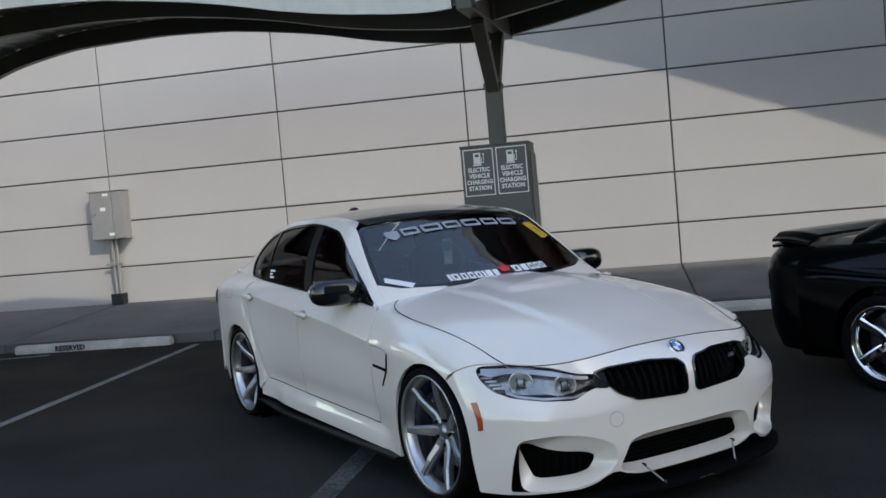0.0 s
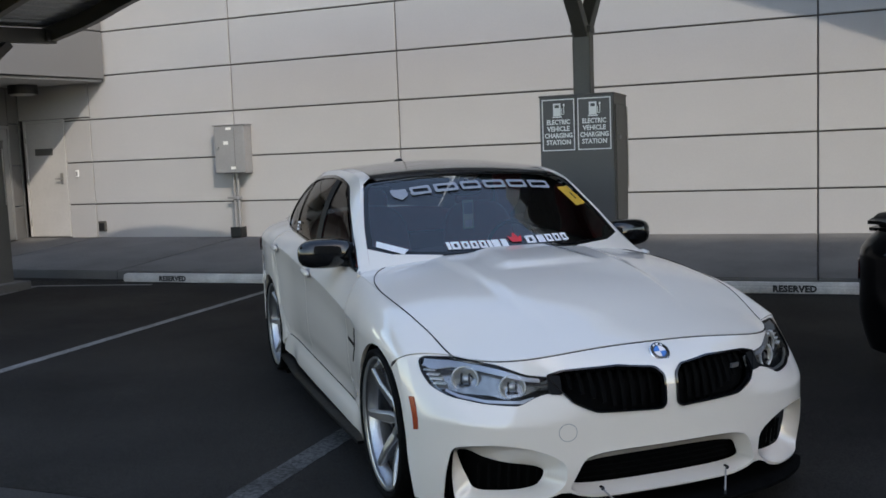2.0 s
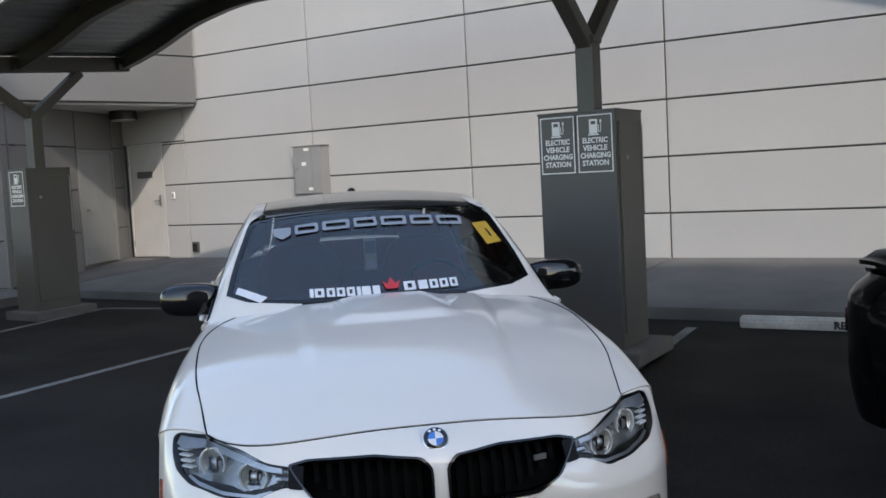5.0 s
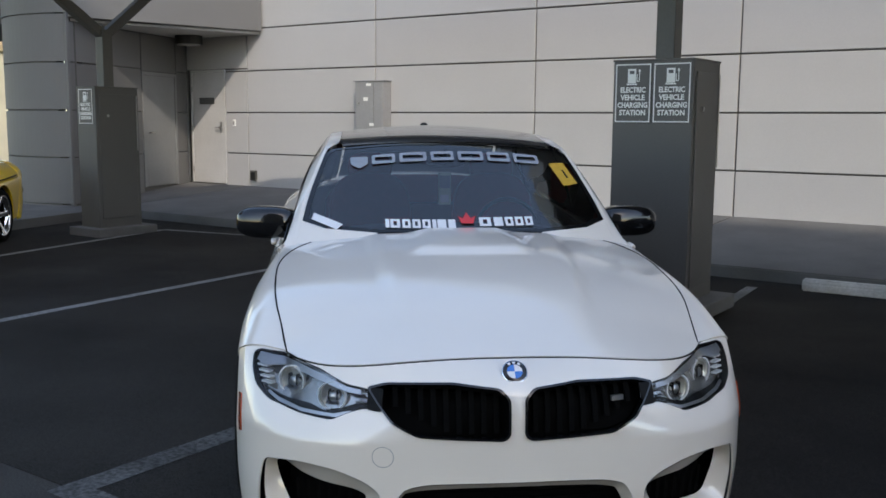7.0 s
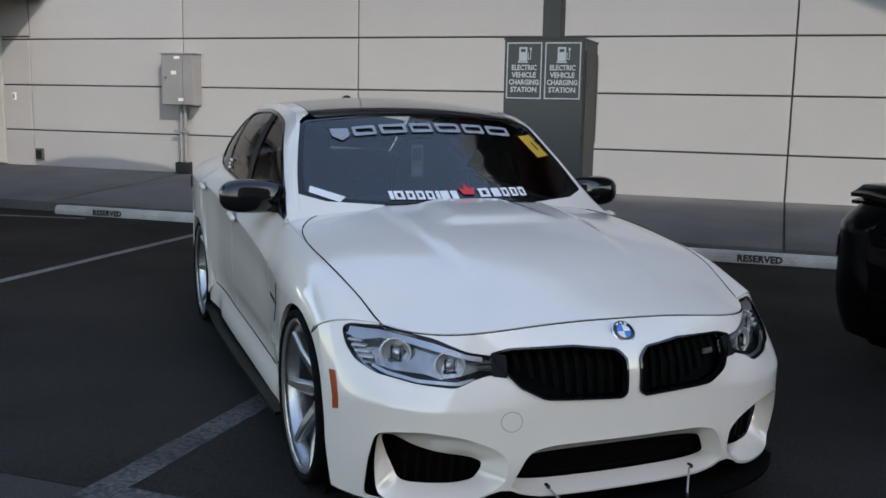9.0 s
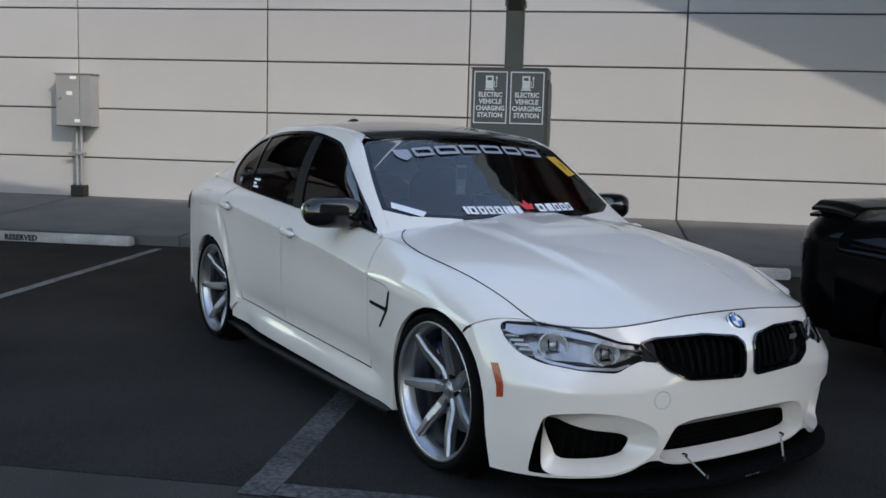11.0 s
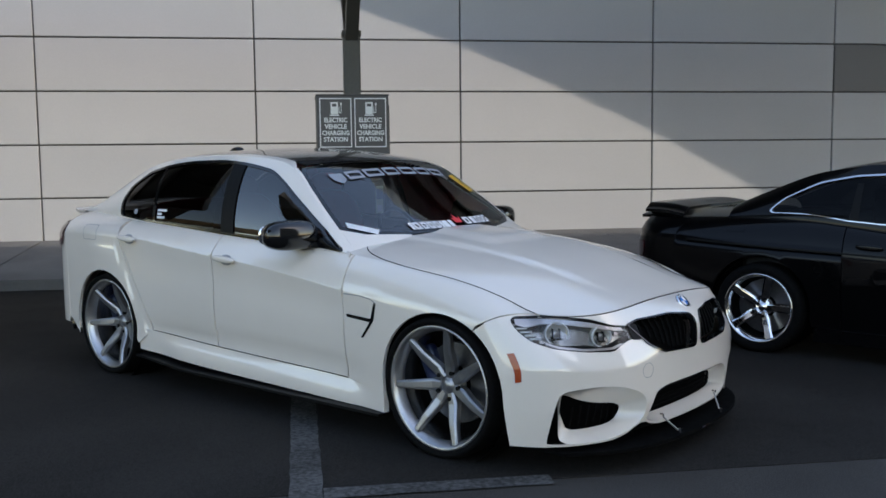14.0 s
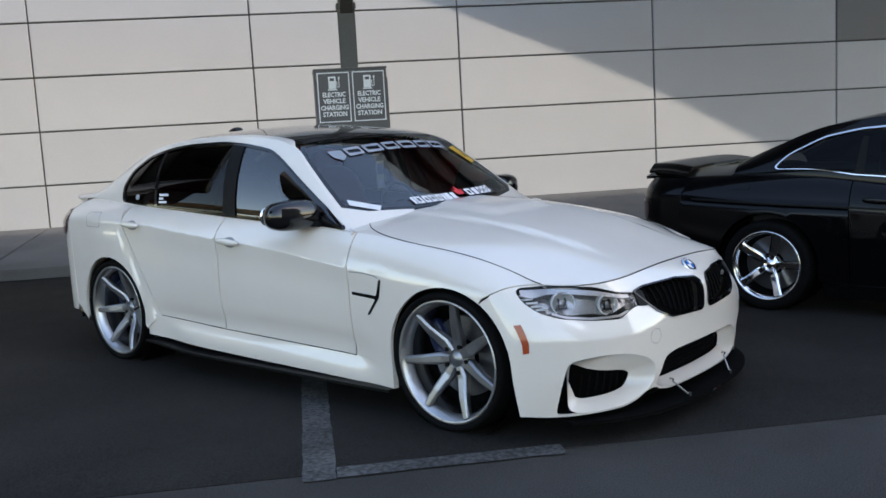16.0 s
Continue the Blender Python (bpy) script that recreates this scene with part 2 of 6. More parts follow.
# ---- flush service door in the wall ----
door = thing("door_1", pose(DOOR_L, WALL_Y, 0.318), "light grey flush steel door with a dark name plate", "door", kind="structure")
W, T = DOOR_R - DOOR_L, DOOR_T - 0.318
bm = box((0, -0.01, 0), (0.045, 0.06, T), 0.004)
add_box(bm, (W - 0.045, -0.01, 0), (W, 0.06, T), 0.004)
add_box(bm, (0.045, -0.01, T - 0.045), (W - 0.045, 0.06, T), 0.004)
part("door_frame", bm, M_DOOR, door)
leaf = part("door_leaf", box((0.05, 0.004, 0.012), (W - 0.05, 0.05, T - 0.05), 0.004), M_DOOR, door)
part("name_plate", box((0.24, -0.004, T - 0.62), (0.64, 0.004, T - 0.50), 0.002), M_CABINET, leaf, "dark brown name plate")
bm = box((W - 0.15, -0.012, 0.93), (W - 0.09, 0.004, 1.13), 0.003)
add_tube(bm, (W - 0.12, -0.01, 1.03), (W - 0.12, -0.06, 1.03), 0.012)
add_tube(bm, (W - 0.115, -0.055, 1.03), (W - 0.23, -0.055, 1.03), 0.011)
part("door_handle", bm, M_HARDWARE, leaf, "satin steel lever handle")
for z in (0.25, 1.0, 1.72):
    part("hinge", tube((0.045, -0.012, z - 0.05), (0.045, -0.012, z + 0.05), 0.011, 8), M_HARDWARE, door)
part("threshold", box((0, -0.03, 0), (W, 0.05, 0.012), 0.003), M_HARDWARE, door)

sw = thing("door_switch", pose(-10.73, WALL_Y - 0.001, 1.43), "small pale card reader fixed to the wall", "card reader")
part("body", box((-0.03, -0.03, -0.06), (0.03, 0, 0.06), 0.006, 2), M_WHITE, sw)
part("face", box((-0.02, -0.033, -0.04), (0.02, -0.0295, 0.03), 0.001), M_BOX, sw)

vent = thing("wall_outlet", pose(-10.25, WALL_Y - 0.002, 0.50), "dark square outlet cover low on the wall", "outlet")
part("cover", box((-0.075, -0.04, -0.09), (0.075, 0, 0.09), 0.006, 2), M_STEEL, vent)
part("flap", box((-0.055, -0.052, -0.07), (0.055, -0.038, 0.06), 0.004), M_BLACKPLASTIC, vent)

# ---- recessed diagonal wall with grey door, and the block over it ----
C0, C1 = Vector((-12.0, 9.73, 0)), Vector((-10.87, 6.52, 0))
run = (C0 - C1).length
face = Matrix.Translation(C1) @ (C0 - C1).to_track_quat("X", "Z").to_matrix().to_4x4()
west = tagged(part("wall_west", box((0.36, 0.03, -0.05), (run - 0.3, 0.25, 2.92)), M_JOINT), "panel wall of the door recess, shade darkened into its colour", "wall", kind="structure")
# wall coordinates: x runs from the outer corner to the recess corner, y goes into the wall
ax = (C0 - C1).normalized()
inn = Vector((-ax.y, ax.x, 0))
if inn.x > 0:
    inn = -inn
west.matrix_world = Matrix(((ax.x, inn.x, 0, C1.x), (ax.y, inn.y, 0, C1.y), (0, 0, 1, 0), (0, 0, 0, 1)))
D0, D1, DT = 1.92, 3.02, 2.30


def flat_panels(parent, x0, x1, zs, material, y=0.0):
    for z0, z1 in zip(zs, zs[1:]):
        panel(x0, x1, z0, z1, parent, material, y)


ZS = [ROW0, ROW0 + RISE, ROW0 + 2 * RISE, ROW0 + 3 * RISE, 2.96]
# recess panels take the copy darkened for shade
flat_panels(west, 0, 0.97, ZS, M_PANEL_DARK_SHADE)
flat_panels(west, 0.97, D0, ZS, M_PANEL_DARK_SHADE)
flat_panels(west, D0, D1, [DT, 2.96], M_PANEL_DARK_SHADE)
flat_panels(west, D1, run, ZS, M_PANEL_DARK_SHADE)
d2 = thing("door_2", west.matrix_world @ pose(0, 0, 0.30), "plain grey flush steel door in a recess", "door", kind="structure")
TT = DT - 0.30
bm = box((D0, -0.012, 0), (D0 + 0.06, 0.03, TT), 0.004)
add_box(bm, (D1 - 0.06, -0.012, 0), (D1, 0.03, TT), 0.004)
add_box(bm, (D0 + 0.06, -0.012, TT - 0.06), (D1 - 0.06, 0.03, TT), 0.004)
part("door_frame", bm, M_DOOR_GREY, d2)
lf2 = part("door_leaf", box((D0 + 0.065, 0.0, 0.01), (D1 - 0.065, 0.028, TT - 0.065), 0.004), M_DOOR_GREY, d2)
part("kick_plate", box((D0 + 0.12, -0.003, 0.03), (D1 - 0.12, 0.001, 0.30), 0.001), M_DOOR_GREY, lf2, "grey kick plate")
bm = tube((D0 + 0.18, 0, 0.95), (D0 + 0.18, -0.06, 0.95), 0.012)
add_tube(bm, (D0 + 0.18, -0.055, 0.95), (D0 + 0.29, -0.055, 0.95), 0.011)
part("door_handle", bm, M_HARDWARE, lf2)

E0, E1 = Vector((-10.86, 6.52, 0)), Vector((-10.01, 9.70, 0))
block = tagged(part("wall_block", prism([(E1.x, E1.y), (-16.0, 9.70), (-16.0, E0.y), (E0.x, E0.y)], 3.0, 6.7), M_JOINT), "panelled upper block over the door recess, shade in its colour", "wall", kind="structure")
bx = (E1 - E0).normalized()
by = Vector((-bx.y, bx.x, 0))
BL = (E1 - E0).length
bm = bmesh.new()
for z0, z1 in zip([3.0] + [ROW0 + r * RISE for r in range(5, 9)], [ROW0 + r * RISE for r in range(5, 10)]):
    add_box(bm, (0.01, 0, z0 + JOINT / 2), (BL - 0.004, 0.045, z1 - JOINT / 2), 0.006)
# the block's shaded face is darkened by colour
pl = part("facing", bm, M_PANEL_DARK_SHADE, block)
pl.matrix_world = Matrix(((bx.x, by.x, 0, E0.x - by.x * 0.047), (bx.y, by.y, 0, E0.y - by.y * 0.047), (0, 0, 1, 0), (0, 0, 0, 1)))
tagged(part("soffit", prism([(E1.x - 0.02, 9.69), (-12.0, 9.69), (E0.x - 0.05, E0.y + 0.08)], 2.96, 2.998), M_SOFFIT), "pale soffit over the door recess", "soffit", kind="structure")
lamp = thing("soffit_light", pose(-11.35, 9.25, 2.96), "dark round surface light under the soffit, unlit", "ceiling light")
part("housing", tube((0, 0, 0), (0, 0, -0.15), 0.24, 32), M_BLACKPLASTIC, lamp)
part("diffuser", tube((0, 0, -0.15), (0, 0, -0.165), 0.20, 32), M_SOFFIT, lamp)

# rounded corner of the building: curved panels in courses
curve = tagged(new("wall_curved"), "panelled curved corner of the building, shade in its colour", "wall", kind="structure")
CC, CR = Vector((-11.77, 8.08, 0)), 1.80
ang0 = math.atan2(C1.y - CC.y, C1.x - CC.x)


def curved_course(z0, z1, r, a0, a1, depth, n=24):
    bm = bmesh.new()
    rings = []
    for i in range(n + 1):
        a = a0 + (a1 - a0) * i / n
        c, s = math.cos(a), math.sin(a)
        rings.append([bm.verts.new((CC.x + rr * c, CC.y + rr * s, z)) for rr, z in ((r, z0), (r, z1), (r - depth, z1), (r - depth, z0))])
    for p, q in zip(rings, rings[1:]):
        for j in range(4):
            bm.faces.new((p[j], p[(j + 1) % 4], q[(j + 1) % 4], q[j]))
    bm.faces.new(rings[0]), bm.faces.new(rings[-1][::-1])
    bmesh.ops.recalc_face_normals(bm, faces=bm.faces)
    return bm


part("backing", curved_course(-0.05, 6.6, CR - 0.03, ang0 - 0.13, ang0 - 1.7, 0.2), M_JOINT, curve)
zs = [-0.04] + [ROW0 + i * RISE for i in range(10)]
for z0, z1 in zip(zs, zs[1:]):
    # shade on the curved corner is put into the panel colour
    p = part("panel", curved_course(z0 + JOINT / 2, z1 - JOINT / 2, CR, ang0, ang0 - 1.75, 0.05), M_PANEL_DARK_SHADE, curve)
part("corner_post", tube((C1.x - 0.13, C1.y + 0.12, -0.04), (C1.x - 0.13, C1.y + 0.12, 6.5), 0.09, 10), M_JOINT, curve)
part("edge_trim", box((C1.x - 0.03, C1.y - 0.04, -0.04), (C1.x + 0.02, C1.y + 0.01, 6.5), 0.004), M_PANEL_DARK_SHADE, curve)
for da in (0.62, 0.95):
    a = ang0 - da
    v = thing("hose_bib", pose(CC.x + CR * math.cos(a), CC.y + CR * math.sin(a), 0.36, 0, 0, math.degrees(a)), "dark round capped outlet low on the curved wall", "outlet")
    part("cap", tube((0, 0, 0), (0.05, 0, 0), 0.055, 16), M_BLACKPLASTIC, v)
    part("stem", tube((0.05, 0, 0), (0.085, 0, -0.02), 0.025, 10), M_BLACKPLASTIC, v)

# unseen slab, added to cast the slanting shade edge on the wall
tagged(part("wall_upper", prism([(-6.63, 9.39), (-1.58, 8.34), (1.11, 7.76), (3.87, 7.13), (6.09, 6.55), (7.89, 6.05), (10.32, 5.28), (15.1, 3.65), (22.72, 1.04), (27, 9.7)], 6.0, 6.6), M_PANEL), "unseen slab added to shade the upper right of the wall", "roof", kind="structure")

# unseen block overhead, added to keep sun off the curved corner
tagged(part("wall_bridge", box((-25, -3.5, 6.75), (-10.2, 4.4, 7.6), 0.02), M_BLOCKER), "unseen block added to shade the curved corner", "roof", kind="structure")

tagged(part("wall_corner", box((-13.0, 9.76, -0.05), (DOOR_L - 0.002, 10.0, 6.6)), M_PANEL_DARK_SHADE), "wall piece in the recess corner, shade in its colour", "wall", kind="structure")

tagged(part("ledge", prism([(-19, 4.4), (-9.55, 4.5), (-9.70, 5.0), (-9.92, 5.8), (-10.25, 7.3), (-11.5, 7.7), (-19, 7.7)], -0.05, 0.13), M_CONCRETE), "raised concrete ledge at the curved corner", "ledge", kind="structure")

cover = thing("access_panel", pose(8.95, WALL_Y, 1.72), "flat light grey access panel fixed to the wall", "access panel")
part("frame", box((-0.52, -0.03, -0.60), (0.52, 0.0, 0.60), 0.006), M_SOFFIT, cover)
part("lid", box((-0.48, -0.042, -0.56), (0.48, -0.029, 0.56), 0.004), M_SOFFIT, cover)
part("latch", tube((-0.33, -0.041, 0.0), (-0.33, -0.056, 0.0), 0.016, 12), M_HARDWARE, cover)

# ---- electrical cabinet on the wall ----
eb = thing("electrical_cabinet", pose(-7.435, WALL_Y, 1.725), "grey enamelled electrical cabinet fixed to the panel wall", "electrical box")
part("body", box((-0.285, -0.20, -0.385), (0.285, -0.0, 0.385), 0.006, 2), M_BOX, eb)
part("rain_lip", box((-0.305, -0.225, 0.375), (0.305, 0.0, 0.392), 0.004), M_BOX, eb)
dr = part("cabinet_door", box((-0.275, -0.216, -0.372), (0.095, -0.199, 0.365), 0.004), M_BOX, eb)
part("side_panel", box((0.105, -0.214, -0.372), (0.278, -0.199, 0.365), 0.004), M_BOX, eb)
part("latch", tube((-0.205, -0.215, 0.03), (-0.205, -0.245, 0.03), 0.018, 12), M_HARDWARE, dr)
for x, z, w, h in ((0.0, 0.325, 0.10, 0.04), (-0.06, 0.10, 0.09, 0.055), (0.06, -0.30, 0.09, 0.045)):
    part("sticker", box((x - w / 2, -0.2185, z - h / 2), (x + w / 2, -0.2155, z + h / 2), 0.0005), M_WHITE, dr, "small white notice sticker")
for x in (-0.03, 0.045):
    part("conduit", tube((x, -0.09, -0.385), (x, -0.09, -1.36), 0.026, 12), M_BOX, eb)
part("strap", box((-0.15, -0.125, -0.80), (0.13, -0.10, -0.76), 0.003), M_BOX, eb)
bm = box((-0.10, -0.17, -1.42), (0.10, -0.0, -1.25), 0.01, 2)
part("conduit_boot", bm, M_BLACKPLASTIC, eb)

# ---- wheel stops ----


def wheel_stop(x, y, turn=0.0, word_at=0.0):
    s = thing("wheel_stop", pose(x, y, 0.004, 0, 0, turn), "white concrete wheel stop with stencilled black lettering", "wheel stop", "wheel stops")
    bm = bmesh.new()
    L, prof = 1.05, [(-0.075, 0), (0.075, 0), (0.068, 0.07), (0.045, 0.105), (-0.045, 0.105), (-0.068, 0.07)]
    ends = [[bm.verts.new((x_, yy * k, zz)) for yy, zz in prof] for x_, k in ((-L, 1), (L, 1))]
    n = len(prof)
    bm.faces.new(ends[0][::-1]), bm.faces.new(ends[1])
    for i in range(n):
        bm.faces.new((ends[0][i], ends[0][(i + 1) % n], ends[1][(i + 1) % n], ends[1][i]))
    bmesh.ops.recalc_face_normals(bm, faces=bm.faces)
    bmesh.ops.bevel(bm, geom=bm.edges[:], offset=0.012, segments=2, affect="EDGES")
    body = part("body", bm, M_STOP, s)
    tx = moved(text_bm("RESERVED", 0.086, 0.0008, bold=0.0048, space=1.06), pose(word_at, -0.0735, 0.046, 84.5, 0, 0))
    part("lettering", tx, M_LETTER, s, "black stencilled word RESERVED")
    for px in (-0.6, 0.6):
        part("anchor_pin", tube((px, 0, 0.103), (px, 0, 0.109), 0.014, 10), M_HARDWARE, s)
    return s


wheel_stop(-6.11, 6.62, 1.5, -0.28)
wheel_stop(1.13, 6.52, 1.5, -0.05)

# ---- charging pedestals ----


def pictogram():
    """A fuel pump with a plug lead, in flat white."""
    bm = box((-0.030, -0.038, -0.0006), (0.018, 0.040, 0.0006))
    add_box(bm, (-0.036, -0.048, -0.0006), (0.024, -0.040, 0.0006))
    add_box(bm, (0.022, -0.030, -0.0006), (0.026, 0.010, 0.0006))
    add_box(bm, (0.026, -0.030, -0.0006), (0.038, -0.026, 0.0006))
    add_box(bm, (0.036, -0.026, -0.0006), (0.040, 0.022, 0.0006))
    add_box(bm, (0.033, 0.022, -0.0006), (0.043, 0.036, 0.0006))
    return bm


def sign_panel(parent, x, z, w=0.295, h=0.445):
    """A brown sign with white border, pictogram and four lines of lettering, facing -y."""
    m = pose(x, -0.006, z, 90, 0, 0)
    p = part("sign", box((x - w / 2, -0.006, z - h / 2), (x + w / 2, 0.0, z + h / 2), 0.002), M_SIGN, parent, "brown sign with white border and lettering")
    bm = bmesh.new()
    bw, off = 0.009, 0.008
    a, b = w / 2 - off, h / 2 - off
    for lo, hi in (((-a, b - bw), (a, b)), ((-a, -b), (a, -b + bw)), ((-a, -b + bw), (-a + bw, b - bw)), ((a - bw, -b + bw), (a, b - bw))):
        add_box(bm, (*lo, 0.0002), (*hi, 0.0016))
    part("border", moved(bm, m), M_WHITE, p)
    part("pictogram", moved(pictogram(), m @ pose(-0.002, 0.125, 0.001) @ Matrix.Scale(1.35, 4)), M_WHITE, p, "white pump pictogram")
    part("pump_window", moved(box((-0.020, 0.012, 0), (0.008, 0.030, 0.0022)), m @ pose(-0.002, 0.125, 0.0) @ Matrix.Diagonal((1.35, 1.35, 1, 1))), M_SIGN, p)
    for i, word in enumerate(("ELECTRIC", "VEHICLE", "CHARGING", "STATION")):
        t = moved(text_bm(word, 0.055, 0.0008, bold=0.0018), m @ pose(0, 0.022 - i * 0.056, 0.001) @ Matrix.Diagonal((0.92 if len(word) < 8 else 0.84, 1, 1, 1)))
        part("lettering", t, M_WHITE, p, "white word " + word)


def pedestal(x, y, base, height, w, d, signs, label):
    c = thing("charging_station", pose(x, y, base), label, "charging station", "charging stations")
    part("cabinet", box((-w, 0, 0.05), (w, d, height), 0.008, 2), M_CABINET, c)
    part("plinth", box((-w - 0.10, -0.12, -0.02), (w + 0.16, d + 0.12, 0.09), 0.012, 2), M_CONCRETE, c, "low concrete plinth")
    part("side_door", box((w - 0.001, 0.05, 0.20), (w + 0.012, d - 0.05, height - 0.09), 0.004), M_CABINET, c)
    part("grip", box((w + 0.006, d - 0.045, height - 0.80), (w + 0.020, d - 0.030, height - 0.10), 0.003), M_HARDWARE, c, "slim steel door edge pull")
    part("lock", tube((w + 0.01, 0.17, height - 0.36), (w + 0.022, 0.17, height - 0.36), 0.018, 12), M_HARDWARE, c)
    part("cap", box((-w - 0.006, -0.006, height - 0.012), (w + 0.006, d + 0.006, height + 0.004), 0.004), M_CABINET, c)
    for sx in signs:
        sign_panel(c, sx, height - 0.245)
    return c


pedestal(-0.577, 4.465, 0.06, 1.882, 0.314, 0.55, (-0.152, 0.152), "dark bronze steel charging station cabinet with two signs")
pedestal(-8.34, 5.04, 0.02, 1.86, 0.19, 0.64, (0.0,), "narrow dark bronze charging station cabinet with one sign")

# ---- carport canopy on forked posts ----


WAVE = spline((-8.7, 3.16), (-8.2, 3.24), (-7.63, 3.36), (-6.63, 3.63), (-5.75, 3.73), (-4.91, 3.735), (-3.97, 3.685), (-3.4, 3.61), (-2.69, 3.484), (-2.03, 3.328), (-1.4, 3.22), (-0.785, 3.16), (-0.18, 3.235), (0.417, 3.33), (0.95, 3.435), (2.2, 3.60), (3.6, 3.66), (5.8, 3.3))


def post_line(x):
    """The line of the posts in plan, from which the canopy is set out."""
    return 4.72 - 0.083 * (x + 0.565)


def wave(x, d=1.4):
    """The rafters' underside at d metres behind the posts; the canopy leans up towards the building."""
    return WAVE(x) - 0.073 * (1.4 - d)


canopy = thing("carport_canopy", pose(0, 0, 0), "wave-shaped steel carport canopy with corrugated deck", "canopy")
Y0, Y1 = -1.50, 1.55
XS = [-8.46 + 0.1 * i for i in range(0, 142)]


def wavy_bar(y0, y1, z0, z1, xs=XS):
    bm = bmesh.new()
    rings = []
    for x in xs:
        rings.append([bm.verts.new((x, post_line(x) + y, wave(x, y) + dz)) for y, dz in ((y0, z0), (y1, z0), (y1, z1), (y0, z1))])
    for p, q in zip(rings, rings[1:]):
        for j in range(4):
            bm.faces.new((p[j], p[(j + 1) % 4], q[(j + 1) % 4], q[j]))
    bm.faces.new(rings[0][::-1]), bm.faces.new(rings[-1])
    bmesh.ops.recalc_face_normals(bm, faces=bm.faces)
    return bm


for y in (-0.20, 1.40):
    part("rafter", wavy_bar(y, y + 0.12, 0.0, 0.20), M_STEEL, canopy)
deck = bmesh.new()
rows = []
for x in [-8.44 + 0.04 * i for i in range(354)]:
    c = 0.03 * (1 if int(round((x + 8.44) / 0.08)) % 2 else 0)
    rows.append([deck.verts.new((x, post_line(x) + y, wave(x, y) + 0.205 + c + e)) for y, e in ((Y0 + 0.05, 0), (Y1, 0), (Y1, 0.012), (Y0 + 0.05, 0.012))])
for p, q in zip(rows, rows[1:]):
    for j in range(4):
        deck.faces.new((p[j], p[(j + 1) % 4], q[(j + 1) % 4], q[j]))
part("deck", deck, M_DECK, canopy)
# pale front fascia in two runs with a gap at the middle post
part("fascia", wavy_bar(Y0 - 0.005, Y0 + 0.035, 0.0, 0.27, [x for x in XS if x < -0.63]), M_FASCIA, canopy, "pale painted front fascia")
part("fascia", wavy_bar(Y0 - 0.005, Y0 + 0.035, 0.0, 0.27, [x for x in XS if x > -0.50]), M_FASCIA, canopy, "pale painted front fascia")
for px in (-8.37, -0.565):
    part("cross_beam", beam_between((px, post_line(px) + Y0 + 0.045, wave(px, Y0) + 0.075), (px, post_line(px) + Y1 - 0.02, wave(px, Y1) + 0.075), 0.13, 0.19), M_STEEL, canopy)
    for y in (Y0 + 0.16, -0.24, 1.36):
        part("bracket", box((px + 0.066, post_line(px) + y - 0.05, wave(px, y)), (px + 0.10, post_line(px) + y + 0.05, wave(px, y) + 0.16), 0.004), M_STEEL, canopy)


def post(x, y, z0, fork):
    p = thing("canopy_post", pose(x, y, 0), "bronze painted steel post forking under the canopy", "post", "canopy posts")
    part("shaft", box((-0.075, -0.075, z0), (0.075, 0.075, fork), 0.008, 2), M_STEEL, p)
    for s in (-1, 1):
        part("fork_arm", beam_between((0, s * 0.02, fork - 0.04), (0, s * 0.74, wave(x, s * 0.74) - 0.03), 0.115, 0.115), M_STEEL, p)
    part("collar", box((-0.085, -0.085, fork - 0.03), (0.085, 0.085, fork + 0.02), 0.004), M_STEEL, p)
    return p


post(-0.565, 4.72, 0.05, 2.50)
post(-8.37, 5.36, 0.0, 2.58)

# ---- what stands beyond the curved corner, and an added sun blocker ----
# unseen, 38 m high: added to shade car and ground, not the wall
tagged(part("wall_south", box((4, -24.6, -0.05), (40, -24.0, 38.6), 0.05), M_BLOCKER), "unseen tall slab added to keep the sun off the stalls", "building", kind="structure")
porch = thing("porch_roof", pose(-27.0, 13.4, 0), "tan stucco roof overhang on a cream column", "porch")
part("slab", box((-4.0, -8.0, 3.45), (2.0, 3.0, 5.0), 0.03), M_TAN, porch)
part("column", box((1.5, 0.05, 0), (1.9, 0.45, 3.45), 0.02), M_CREAM, porch, "cream stucco column")
fence = thing("garden_fence", pose(-24.0, 5.0, 0), "black metal bar fence in front of a hedge", "fence")
part("rail", box((-0.02, 0, 0.95), (0.02, 7.4, 1.0), 0.004), M_BLACKPLASTIC, fence)
part("rail", box((-0.02, 0, 0.12), (0.02, 7.4, 0.17), 0.004), M_BLACKPLASTIC, fence)
bar = None
for i in range(56):
    if bar is None:
        o = part("bar", box((-0.01, 0.05, 0.0), (0.01, 0.07, 1.1), 0.002), M_BLACKPLASTIC, fence)
        bar = o.data
    else:
        o = new("bar", bar)
        o.parent = fence
    o.matrix_local = pose(0, 0.13 * i, 0)
part("end_post", box((-0.12, 7.35, 0), (0.12, 7.6, 1.45), 0.01), M_BLACKPLASTIC, fence)
rng = random.Random(5)
leaf_v, leaf_f = [], []
for i in range(5000):
    c = Vector((-24.9 + rng.gauss(0, 0.22), 5.0 + 7.3 * rng.random(), 0.05 + 0.95 * rng.random() ** 0.8 + 0.08 * math.sin(i)))
    a = Vector((rng.gauss(0, 1), rng.gauss(0, 1), rng.gauss(0, 1))).normalized() * 0.06
    b = a.cross(Vector((rng.gauss(0, 1), rng.gauss(0, 1), rng.gauss(0, 1)))).normalized() * 0.03
    k = len(leaf_v)
    leaf_v += [tuple(c - a), tuple(c + b), tuple(c + a), tuple(c - b)]
    leaf_f.append((k, k + 1, k + 2, k + 3))
hm = bpy.data.meshes.new("hedge")
